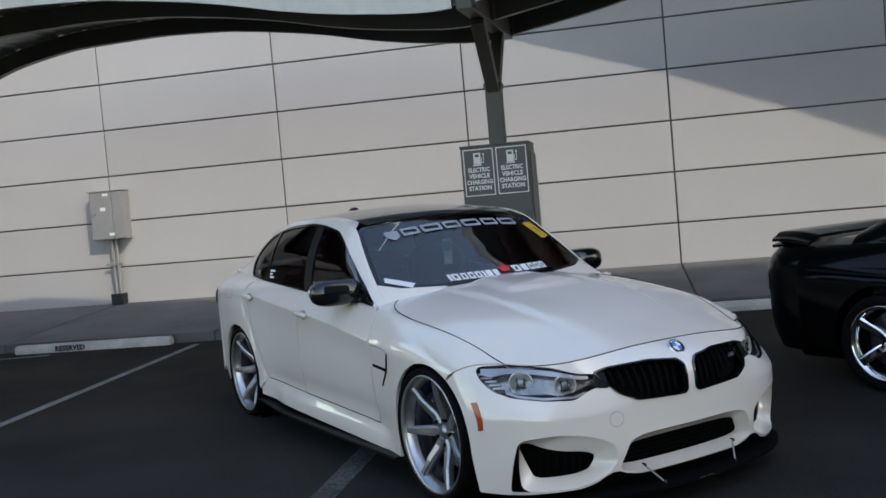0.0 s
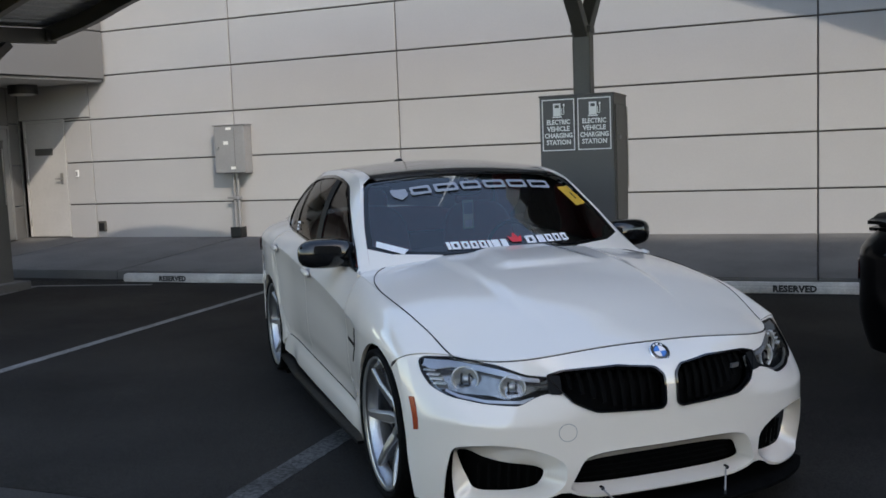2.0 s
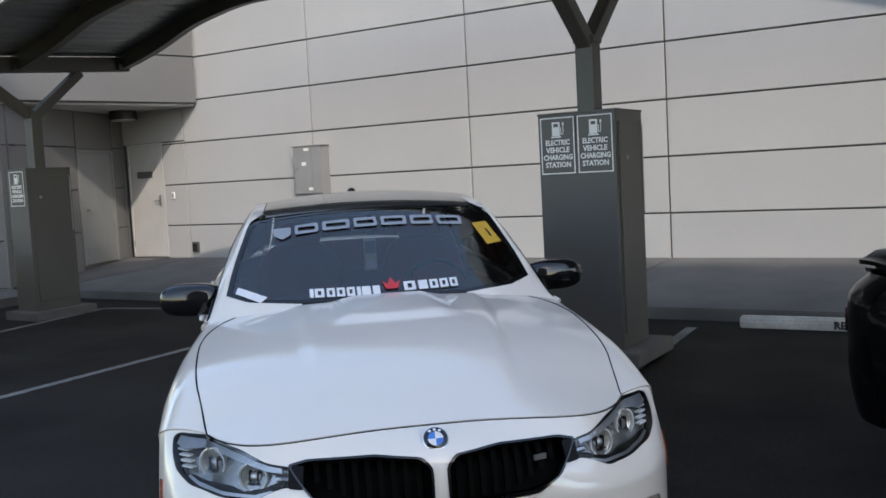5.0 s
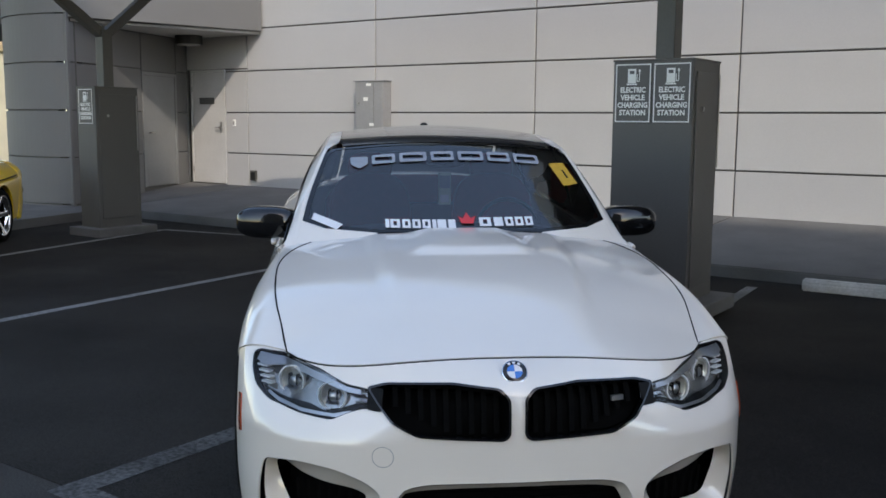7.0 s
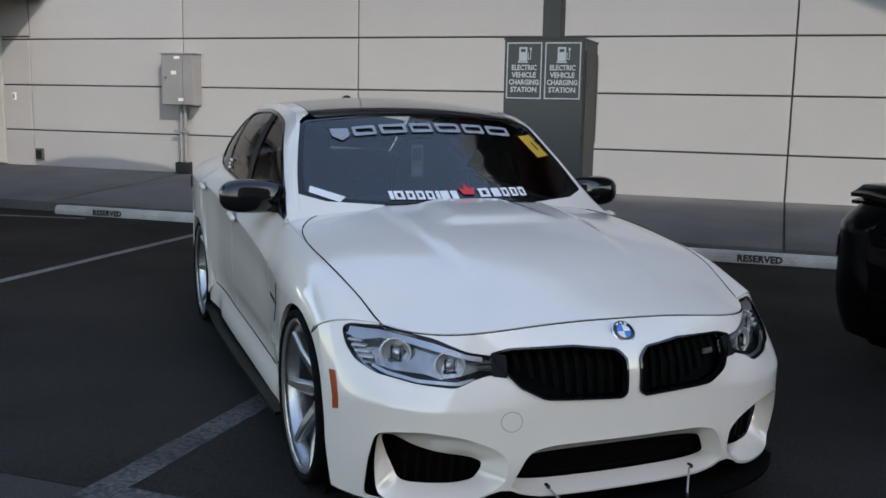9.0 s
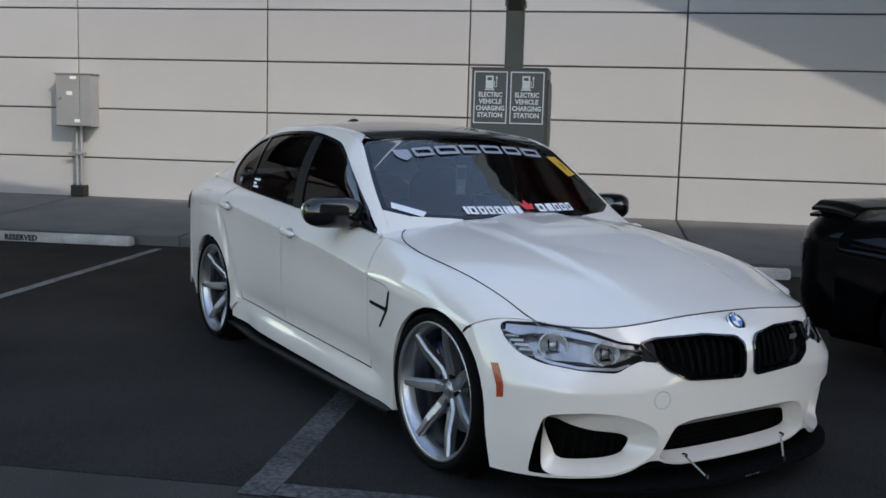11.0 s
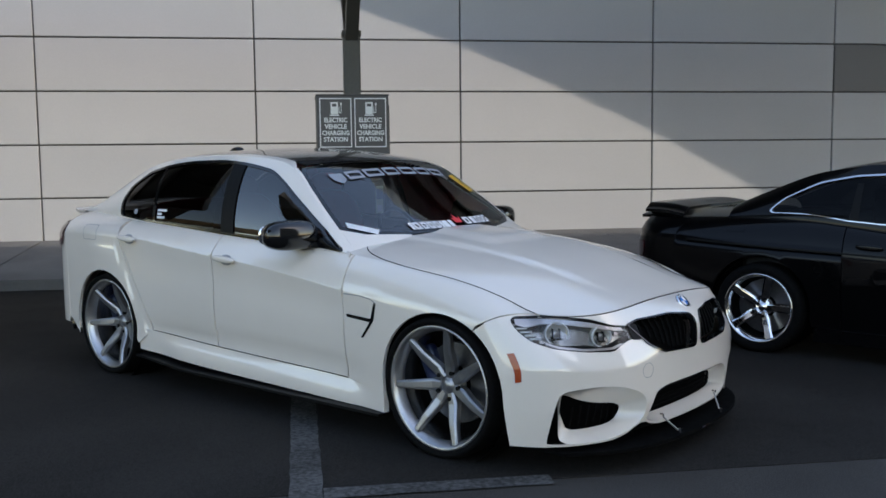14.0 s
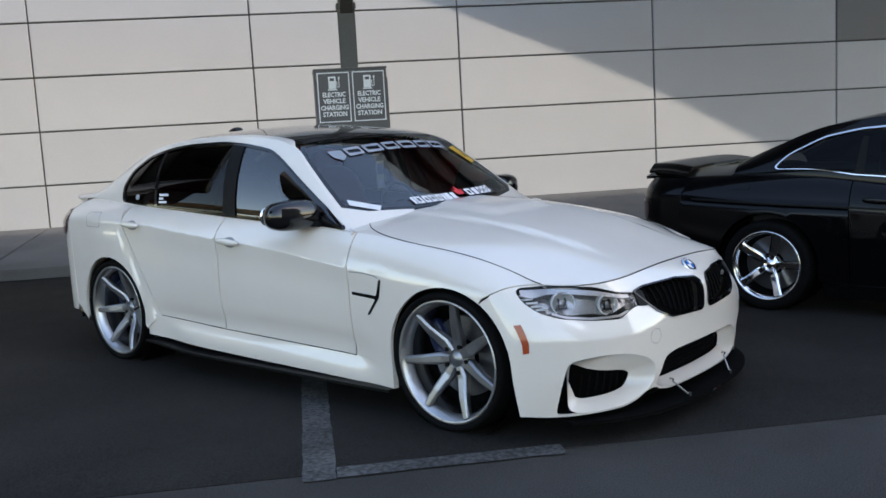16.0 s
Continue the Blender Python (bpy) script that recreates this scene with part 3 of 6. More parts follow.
hm.from_pydata(leaf_v, [], leaf_f)
hm.materials.append(M_HEDGE)
tagged(new("hedge", hm), "dark green clipped hedge behind the fence", "hedge", kind="stuff")
far = thing("far_building", pose(-70, 28.0, 0), "pale low building in the distance", "building")
part("wall", box((-5, -7, 0), (5, 8, 2.7), 0.05), M_CREAM, far)
part("roof", box((-5.4, -7.4, 2.7), (5.4, 8.4, 3.0), 0.05), M_TAN, far)
for i in range(4):
    wd = part("window", box((4.98, -5.2 + 3.2 * i, 1.2), (5.04, -3.9 + 3.2 * i, 2.2), 0.01), M_BLACKPLASTIC, far)

# ---- materials of the cars ----


def paint(name, color, rough, coat=1.0, spec=0.5):
    m = mat(name, color, rough, vary=0.015, scale=3, coat=coat, spec=spec, stain=0.02, stain_scale=1.2)
    m.node_tree.nodes["Principled BSDF"].inputs["Coat IOR"].default_value = 1.78
    return m


def glass(name, tint, rough=0.0, ior=1.5):
    """A thin pane: tinted see-through, with a mirror-like gloss that grows at grazing angles."""
    m = bpy.data.materials.new(name)
    m.use_nodes = True
    nt = m.node_tree
    nt.nodes.remove(nt.nodes["Principled BSDF"])
    tr, gl, mx, fr = (nt.nodes.new(k) for k in ("ShaderNodeBsdfTransparent", "ShaderNodeBsdfGlossy", "ShaderNodeMixShader", "ShaderNodeFresnel"))
    tr.inputs["Color"].default_value = (*tint, 1)
    gl.inputs["Roughness"].default_value = rough
    fr.inputs["IOR"].default_value = ior
    nt.links.new(fr.outputs[0], mx.inputs[0])
    nt.links.new(tr.outputs[0], mx.inputs[1])
    nt.links.new(gl.outputs[0], mx.inputs[2])
    nt.links.new(mx.outputs[0], nt.nodes["Material Output"].inputs["Surface"])
    return m


M_PAINT = paint("pearl_white_paint", (0.79, 0.72, 0.64), 0.38)
M_BLACKPAINT = paint("black_paint", (0.0015, 0.0015, 0.0018), 0.3, coat=0.6, spec=0.05)
M_BLACKPAINT.node_tree.nodes["Principled BSDF"].inputs["Coat IOR"].default_value = 1.4
M_YELLOW = paint("yellow_paint", (0.85, 0.55, 0.015), 0.3)
M_GLOSSBLACK = mat("gloss_black", (0.005, 0.005, 0.0055), 0.12, vary=0.1, scale=8, coat=0.3)
M_CARBON = mat("carbon_roof", (0.018, 0.018, 0.02), 0.22, vary=0.25, scale=250, coat=1.0)
M_TRIM = mat("satin_black_trim", (0.005, 0.005, 0.005), 0.5, vary=0.15, scale=50, spec=0.15)
# near-black: shade of gaps and cavities put into the colour, also black parts
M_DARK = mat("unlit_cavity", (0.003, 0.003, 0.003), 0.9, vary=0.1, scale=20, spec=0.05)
M_RUBBER = mat("tyre_rubber", (0.0045, 0.0045, 0.0045), 0.8, vary=0.2, scale=60, spec=0.08, bump=0.15, bump_scale=120)
M_SILVER = mat("brushed_silver", (0.50, 0.50, 0.51), 0.32, 0.9, vary=0.05, scale=90)
M_BARREL = mat("silver_barrel", (0.52, 0.52, 0.53), 0.22, 1.0, vary=0.05, scale=40)
M_CHROME = mat("chrome", (0.86, 0.86, 0.87), 0.06, 1.0, vary=0.02, scale=40)
M_DISC = mat("brake_disc", (0.16, 0.16, 0.165), 0.35, 0.9, vary=0.1, scale=80)
M_CALIPER = mat("blue_caliper", (0.008, 0.015, 0.05), 0.3, vary=0.05, coat=0.5)
M_AMBER = mat("amber_reflector", (0.36, 0.055, 0.015), 0.25, vary=0.12, scale=150, coat=0.6)
M_REDLENS = mat("red_lens", (0.05, 0.003, 0.004), 0.12, vary=0.1, scale=60, coat=1.0)
M_BLUE = mat("emblem_blue", (0.01, 0.16, 0.55), 0.2, vary=0.03, coat=0.8)
M_DECAL = mat("white_vinyl", (0.72, 0.72, 0.74), 0.5, vary=0.03, scale=40)
M_DECALGREY = mat("silver_vinyl", (0.27, 0.29, 0.33), 0.45, vary=0.05, scale=40)
M_DECALRED = mat("red_vinyl", (0.62, 0.035, 0.045), 0.5, vary=0.03, scale=40)
M_YELLOWTAG = mat("yellow_paper", (0.50, 0.29, 0.025), 0.6, vary=0.05, scale=40)
M_PAPER = mat("pale_paper", (0.60, 0.64, 0.52), 0.7, vary=0.06, scale=30)
M_LEATHER = mat("red_leather", (0.30, 0.018, 0.02), 0.45, vary=0.1, scale=40, bump=0.1, bump_scale=150)
M_CABIN = mat("black_cabin", (0.018, 0.018, 0.019), 0.6, vary=0.15, scale=40, bump=0.1)
M_GLASS = glass("windscreen_glass", (0.74, 0.82, 0.88), ior=2.15)
M_TINTFRONT = glass("front_side_glass", (0.14, 0.16, 0.19), ior=2.0)
M_LAMPDARK = mat("lamp_housing", (0.40, 0.395, 0.38), 0.2, 0.75, vary=0.25, scale=40)
M_SPOKE = mat("brushed_spoke", (0.38, 0.38, 0.39), 0.34, 0.9, vary=0.05, scale=90)
M_TINT = glass("tinted_glass", (0.07, 0.075, 0.08), ior=1.26)
M_CLEAR = glass("lamp_lens", (0.985, 0.99, 0.99), ior=1.4)
M_LAMPWARM = mat("lamp_reflector", (0.74, 0.71, 0.65), 0.22, 0.45, vary=0.08, scale=30)
M_DRL = mat("daylight_ring", (0.90, 0.91, 0.92), 0.2, vary=0.03, coat=0.5)

# ---- curves and fitted panels ----


def smoothstep(x):
    x = min(1.0, max(0.0, x))
    return x * x * (3 - 2 * x)


def inside(p, poly):
    x, y = p
    hit = False
    for (x0, y0), (x1, y1) in zip(poly, poly[1:] + poly[:1]):
        if (y0 > y) != (y1 > y) and x < (x1 - x0) * (y - y0) / (y1 - y0) + x0:
            hit = not hit
    return hit


def edge_distance(p, poly, closed=True):
    best = 9.0
    for (x0, y0), (x1, y1) in zip(poly, poly[1:] + (poly[:1] if closed else [])):
        dx, dy = x1 - x0, y1 - y0
        t = max(0, min(1, ((p[0] - x0) * dx + (p[1] - y0) * dy) / (dx * dx + dy * dy + 1e-12)))
        best = min(best, math.hypot(p[0] - x0 - t * dx, p[1] - y0 - t * dy))
    return best


def rounded(points, r=0.02, n=5):
    """A closed polygon with its corners rounded by about r."""
    out = []
    k = len(points)
    for i in range(k):
        p, a, b = Vector(points[i]), Vector(points[i - 1]), Vector(points[(i + 1) % k])
        u, v = (a - p), (b - p)
        ru, rv = min(r, u.length * 0.48), min(r, v.length * 0.48)
        s, e = p + u.normalized() * ru, p + v.normalized() * rv
        for j in range(n + 1):
            t = j / n
            out.append(tuple(s * (1 - t) ** 2 + p * 2 * t * (1 - t) + e * t * t))
    return out


def divided(poly, step, closed=True):
    out = []
    for a, b in zip(poly, poly[1:] + (poly[:1] if closed else [])):
        n = max(1, int(math.hypot(b[0] - a[0], b[1] - a[1]) / step))
        out += [(a[0] + (b[0] - a[0]) * j / n, a[1] + (b[1] - a[1]) * j / n) for j in range(n)]
    if not closed:
        out.append(poly[-1])
    return out


from mathutils.geometry import delaunay_2d_cdt


def patch(name, f, outline, holes=(), material=None, parent=None, step=0.025, flange=0.018, label="", flip=False, lift=0.0, ratio=1.0, extra=()):
    """A sheet-metal panel: the 2D outline with its holes, triangulated and laid on the surface f(u, v), its borders turned in.
    ratio: how long one unit of v is, in units of u."""
    loops = [divided([(u, v * ratio) for u, v in lp], step) for lp in (outline, *holes)]
    verts, edges = [], []
    for lp in loops:
        b = len(verts)
        verts += [Vector(p) for p in lp]
        edges += [(b + i, b + (i + 1) % len(lp)) for i in range(len(lp))]
    us, vs = [p[0] for p in loops[0]], [p[1] for p in loops[0]]
    nu, nv = max(1, int((max(us) - min(us)) / step)), max(1, int((max(vs) - min(vs)) / step))
    for i in range(1, nu):
        for j in range(1, nv):
            p = (min(us) + (max(us) - min(us)) * i / nu, min(vs) + (max(vs) - min(vs)) * j / nv)
            if inside(p, loops[0]) and not any(inside(p, h) for h in loops[1:]) and min(edge_distance(p, lp) for lp in loops) > 0.35 * step:
                verts.append(Vector(p))
    if extra:
        keep = [p for p in extra if inside(p, loops[0]) and not any(inside(p, h) for h in loops[1:]) and min(edge_distance(p, lp) for lp in loops) > 0.003]
        verts += [Vector(p) for p in keep]
    vo, _, fo, *_ = delaunay_2d_cdt(verts, edges, [], 0, 1e-6)
    g = lambda u, v: Vector(f(u, v / ratio))
    e = 0.004
    co, no = [], []
    for p in vo:
        du = g(p.x + e, p.y) - g(p.x - e, p.y)
        dv = g(p.x, p.y + e) - g(p.x, p.y - e)
        n = du.cross(dv)
        n = n.normalized() if n.length > 1e-12 else Vector((0, 0, 1))
        if flip:
            n = -n
        no.append(n)
        co.append(g(p.x, p.y) + n * lift)
    faces = []
    for t in fo:
        c = (sum(vo[i].x for i in t) / len(t), sum(vo[i].y for i in t) / len(t))
        if inside(c, loops[0]) and not any(inside(c, h) for h in loops[1:]):
            faces.append(tuple(t)[::-1] if flip else tuple(t))
    used = sorted({i for t in faces for i in t})
    remap = {i: k for k, i in enumerate(used)}
    co, no = [co[i] for i in used], [no[i] for i in used]
    faces = [tuple(remap[i] for i in t) for t in faces]
    if flange:
        count = {}
        for t in faces:
            for a, b in zip(t, t[1:] + t[:1]):
                count[(a, b)] = 1
        rim = [(a, b) for a, b in count if (b, a) not in count]
        top, low = {}, {}
        for a, b in rim:
            out = (co[b] - co[a]).cross(no[a])
            out = out.normalized() if out.length > 1e-9 else no[a]
            for i in (a, b):
                if i not in top:
                    top[i], low[i] = len(co), len(co) + 1
                    co += [co[i].copy(), co[i] - no[i] * flange]
                    no += [out, out]
        for a, b in rim:
            faces.append((top[b], top[a], low[a], low[b]))
    me = bpy.data.meshes.new(name)
    me.from_pydata([tuple(c) for c in co], [], faces)
    me.polygons.foreach_set("use_smooth", [True] * len(me.polygons))
    me.update()
    me.normals_split_custom_set_from_vertices([tuple(n) for n in no])
    me.materials.append(material)
    ob = new(name, me)
    ob.parent = parent
    if label:
        ob["label"] = label
    return ob


def lathe(profile, sides=48, axis="Y"):
    """Turns (radius, along) profile points round an axis."""
    bm = bmesh.new()
    rings = []
    for i in range(sides):
        a = 2 * math.pi * i / sides
        c, s = math.cos(a), math.sin(a)
        rings.append([bm.verts.new((r * c, h, r * s) if axis == "Y" else (r * c, r * s, h)) for r, h in profile])
    for i in range(sides):
        p, q = rings[i], rings[(i + 1) % sides]
        for j in range(len(profile) - 1):
            bm.faces.new((p[j], p[j + 1], q[j + 1], q[j]))
    bmesh.ops.recalc_face_normals(bm, faces=bm.faces)
    return bm


def ribbon(points, w, h, up=(0, 0, 1), closed=False):
    """A bar of section w by h swept along points."""
    pts = [Vector(p) for p in points]
    bm = bmesh.new()
    rings = []
    n = len(pts)
    for i, p in enumerate(pts):
        d = (pts[(i + 1) % n] - pts[i - 1]) if closed else (pts[min(i + 1, n - 1)] - pts[max(i - 1, 0)])
        d.normalize()
        s = d.cross(Vector(up)).normalized() * w / 2
        u = s.cross(d).normalized() * h / 2
        rings.append([bm.verts.new(p + s * a + u * b) for a, b in ((-1, -1), (1, -1), (1, 1), (-1, 1))])
    pairs = list(zip(rings, rings[1:])) + ([(rings[-1], rings[0])] if closed else [])
    for p, q in pairs:
        for j in range(4):
            bm.faces.new((p[j], p[(j + 1) % 4], q[(j + 1) % 4], q[j]))
    if not closed:
        bm.faces.new(rings[0][::-1]), bm.faces.new(rings[-1])
    bmesh.ops.recalc_face_normals(bm, faces=bm.faces)
    return bm


def blob(rx, ry, rz, power=2.4, seg=24, rings=14):
    """A rounded box or pebble about the origin."""
    bm = bmesh.new()

    def sp(c, k):
        return math.copysign(abs(c) ** (2 / k), c)

    grid = []
    for i in range(rings + 1):
        b = -math.pi / 2 + math.pi * i / rings
        row = []
        for j in range(seg):
            a = 2 * math.pi * j / seg
            row.append(bm.verts.new((rx * sp(math.cos(b), power) * sp(math.cos(a), power), ry * sp(math.cos(b), power) * sp(math.sin(a), power), rz * sp(math.sin(b), power))))
        grid.append(row)
    for p, q in zip(grid, grid[1:]):
        for j in range(seg):
            try:
                bm.faces.new((p[j], p[(j + 1) % seg], q[(j + 1) % seg], q[j]))
            except ValueError:
                pass
    bmesh.ops.remove_doubles(bm, verts=bm.verts, dist=1e-5)
    bmesh.ops.recalc_face_normals(bm, faces=bm.faces)
    return bm


# ---- the wheel, facing -y, axis through the origin ----


def wheel(parent, m, tyre_r, rim_r, width, spokes, concave, spoke_w, face_mat, lip_mat, barrel_mat, caliper=True, chunky=False, phase=0.22):
    h = width / 2
    prof = [(rim_r - 0.012, -h + 0.006), (rim_r, -h - 0.006), (rim_r + 0.006, -h + 0.004), (rim_r - 0.004, -h + 0.016), (rim_r - 0.022, -h + 0.034), (rim_r - 0.028, -h + 0.07), (rim_r - 0.045, h - 0.05), (rim_r - 0.05, h)]
    w = part("wheel", lathe(prof, 64), lip_mat, parent, smooth=True)
    w.matrix_local = m
    t = tyre_r - rim_r
    tp = [(rim_r - 0.01, h - 0.01), (rim_r + 0.01, h + 0.008), (rim_r + 0.45 * t, h + 0.014), (rim_r + 0.8 * t, h + 0.006), (tyre_r - 0.006, h - 0.014), (tyre_r, h - 0.035), (tyre_r, -h + 0.035), (tyre_r - 0.006, -h + 0.014), (rim_r + 0.8 * t, -h - 0.006), (rim_r + 0.45 * t, -h - 0.014), (rim_r + 0.012, -h - 0.006), (rim_r - 0.004, -h + 0.008)]
    part("tyre", lathe(tp, 72), M_RUBBER, w, "low profile black tyre", smooth=True)
    part("inner_barrel", lathe([(rim_r - 0.03, -h + 0.06), (rim_r - 0.052, h - 0.02)], 48), barrel_mat, w, smooth=True)
    y_rim, y_hub = -h + 0.012, -h + 0.012 + concave
    mesh = None
    for k in range(spokes):
        a = 2 * math.pi * k / spokes + phase
        if mesh is None:
            bm = bmesh.new()
            rows = []
            for r, wd, y, dp in ((0.040, spoke_w * 0.75, y_hub, 0.05), (0.09, spoke_w, y_hub - 0.10 * concave, 0.05), (0.18, spoke_w * (1.0 if chunky else 0.82), y_rim + 0.35 * concave, 0.042), (rim_r - 0.016, spoke_w * (1.15 if chunky else 0.62), y_rim + 0.004, 0.034)):
                rows.append([bm.verts.new((x, y + dy, r)) for x, dy in ((-wd * 0.42, dp), (-wd / 2, 0.010), (-wd * 0.30, 0.0), (wd * 0.30, 0.0), (wd / 2, 0.010), (wd * 0.42, dp))])
            for p, q in zip(rows, rows[1:]):
                for j in range(6):
                    bm.faces.new((p[j], p[(j + 1) % 6], q[(j + 1) % 6], q[j]))
            bm.faces.new(rows[0][::-1]), bm.faces.new(rows[-1])
            bmesh.ops.recalc_face_normals(bm, faces=bm.faces)
            bmesh.ops.bevel(bm, geom=[e for e in bm.edges if e.calc_length() > 0.04], offset=0.0022, segments=1, affect="EDGES")
            s = part("spoke", bm, face_mat, w)
            mesh = s.data
        else:
            s = new("spoke", mesh)
            s.parent = w
        s.matrix_local = pose(0, 0, 0, 0, math.degrees(a), 0)
    part("hub", lathe([(0.0, y_hub + 0.004), (0.032, y_hub + 0.004), (0.036, y_hub + 0.010), (0.058, y_hub + 0.012), (0.066, y_hub + 0.03), (0.066, y_hub + 0.06)], 40), face_mat, w, smooth=True)
    part("centre_cap", lathe([(0.0, y_hub - 0.003), (0.026, y_hub - 0.002), (0.030, y_hub + 0.006)], 32), face_mat, w, smooth=True)
    lug = None
    for k in range(5):
        a = 2 * math.pi * k / 5 + 0.4
        if lug is None:
            lug = tube((0, y_hub - 0.007, 0.064), (0, y_hub + 0.012, 0.064), 0.0105, 12)
            o = part("lug_bolt", lug, M_TRIM, w)
            lug = o.data
        else:
            o = new("lug_bolt", lug)
            o.parent = w
        o.matrix_local = pose(0, 0, 0, 0, math.degrees(a), 0)
    part("brake_disc", lathe([(0.08, 0.02), (0.19, 0.02), (0.19, 0.045), (0.08, 0.045)], 48), M_DISC, w)
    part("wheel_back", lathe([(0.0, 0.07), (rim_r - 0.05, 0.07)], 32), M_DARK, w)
    if caliper:
        bm = blob(0.05, 0.035, 0.11, 3.5)
        part("brake_caliper", moved(bm, pose(-0.135, 0.012, 0.06, 0, -25, 0)), M_CALIPER, w, "dark blue brake caliper", smooth=True)
    return w

# ---- white sedan: x forward from the front axle, y to its left, z up ----
CARM = Matrix(((0.6573, 0.7536, 0, 0.2245), (-0.7536, 0.6573, 0, 0.8828), (0, 0, 1, 0), (0, 0, 0, 1)))
sedan = thing("sedan", CARM, "pearl white sport sedan with carbon roof, black grilles and windscreen decals", "car")

Z_CREASE = spline((0.5, 0.625), (0.2, 0.65), (-0.2, 0.685), (-0.655, 0.734), (-0.91, 0.764), (-1.28, 0.805), (-1.7, 0.838), (-2.05, 0.868), (-2.57, 0.918), (-3.1, 0.93), (-3.7, 0.90))
W_CREASE = spline((0.45, 0.905), (0.2, 0.922), (0.0, 0.93), (-0.25, 0.928), (-0.5, 0.912), (-0.9, 0.898), (-1.6, 0.893), (-2.1, 0.893), (-2.5, 0.908), (-2.85, 0.917), (-3.2, 0.90), (-3.5, 0.87))
W_LOW = spline((0.45, 0.91), (0.2, 0.924), (-0.2, 0.924), (-0.45, 0.896), (-0.7, 0.870), (-2.0, 0.864), (-2.2, 0.872), (-2.45, 0.900), (-2.85, 0.914), (-3.2, 0.895), (-3.5, 0.86))
Z_TOP = spline((0.7, 0.652), (0.56, 0.668), (0.42, 0.692), (0.26, 0.753), (0.12, 0.797), (-0.03, 0.827), (-0.2, 0.850), (-0.34, 0.868), (-0.5, 0.886), (-0.64, 0.898), (-0.75, 0.904), (-1.3, 0.926), (-1.66, 0.945), (-2.06, 0.969), (-2.76, 1.008), (-3.0, 1.022), (-3.4, 1.035), (-3.8, 1.02))
W_TOP = spline((0.7, 0.62), (0.56, 0.69), (0.42, 0.737), (0.26, 0.765), (0.12, 0.790), (-0.03, 0.804), (-0.2, 0.812), (-0.34, 0.814), (-0.64, 0.812), (-1.0, 0.806), (-1.75, 0.800), (-2.5, 0.785), (-2.8, 0.762), (-3.1, 0.715), (-3.4, 0.675), (-3.8, 0.62))
ROUND = spline((0.45, 0.85), (0.0, 0.85), (-0.45, 0.65), (-0.8, 0.3), (-2.4, 0.3), (-2.9, 0.6), (-3.4, 0.7))
DOOR_FOOT = spline((-0.6, 0.285), (-1.05, 0.295), (-1.75, 0.310), (-2.2, 0.330), (-2.46, 0.350))
LOW = 0.28


def side(x, v):
    """The flank: v 0 at the door's foot, 1 at the crease, 2 at the belt or the bonnet's edge."""
    zc, hc, hl = Z_CREASE(x), W_CREASE(x), W_LOW(x)
    if v <= 1:
        v = max(-0.3, v)
        y = hl + (hc - hl) * math.sin(max(0, v) * math.pi / 2) - (0.009 * math.exp(-(((v - 0.78) / 0.18) ** 2)) + 0.013 * math.exp(-(((v - 0.12) / 0.08) ** 2))) * smoothstep((-0.3 - x) / 0.5) * smoothstep((x + 2.7) / 0.5)
        z = LOW + (zc - LOW) * v
        # the rear arch stands proud of the door behind a slanting fold
        y += 0.009 * smoothstep((-2.36 - 0.57 * (z - 0.30) - x) / 0.03) * smoothstep((0.88 - z) / 0.10) * smoothstep((x + 3.3) / 0.5)
        return x, y, z
    w, k = min(1.2, v - 1), ROUND(x)
    ht, zt = W_TOP(x), Z_TOP(x)
    y = ht + (hc - ht) * ((1 - k) * (1 - w) + k * math.cos(w * math.pi / 2))
    return x, y, zc + (zt - zc) * ((1 - k) * w + k * math.sin(w * math.pi / 2))


def solve_for(g, target, lo, hi):
    for _ in range(30):
        mid = (lo + hi) / 2
        if g(mid) < target:
            lo = mid
        else:
            hi = mid
    return (lo + hi) / 2


def on_side(points):
    return [(x, solve_for(lambda v: side(x, v)[2], z, -0.3, 2.0)) for x, z in points]


def arc(cx, cz, r, a0, a1, n=24):
    return [(cx + r * math.cos(radians(a0 + (a1 - a0) * i / n)), cz + r * math.sin(radians(a0 + (a1 - a0) * i / n))) for i in range(n + 1)]


TOP_Y = spline((-0.62, 0.782), (-0.768, 0.756), (-0.945, 0.722), (-1.101, 0.680), (-1.264, 0.632), (-1.4, 0.608), (-1.6, 0.597), (-1.9, 0.593), (-2.3, 0.583), (-2.65, 0.573), (-2.85, 0.570), (-3.1, 0.585), (-3.35, 0.61), (-3.5, 0.63))
TOP_Z = spline((-0.62, 0.865), (-0.768, 0.965), (-0.945, 1.097), (-1.101, 1.213), (-1.264, 1.325), (-1.4, 1.368), (-1.6, 1.393), (-1.9, 1.408), (-2.3, 1.402), (-2.65, 1.362), (-2.85, 1.310), (-3.1, 1.205), (-3.35, 1.09), (-3.5, 1.045))
TOP_DX = spline((-0.62, 0.15), (-0.77, 0.15), (-1.0, 0.11), (-1.3, 0.06), (-1.65, 0.0), (-2.5, 0.0), (-2.85, -0.03), (-3.45, -0.06))
TOP_CROWN = spline((-0.62, 0.03), (-0.77, 0.034), (-1.1, 0.030), (-1.36, 0.036), (-1.8, 0.046), (-2.3, 0.048), (-2.7, 0.054), (-2.9, 0.055), (-3.5, 0.02))


def top(x, n):
    """Windscreen, roof and rear window: n runs from -1 to 1 across."""
    k = 1 - n * n
    return x + TOP_DX(x) * k, n * TOP_Y(x), TOP_Z(x) + TOP_CROWN(x) * k


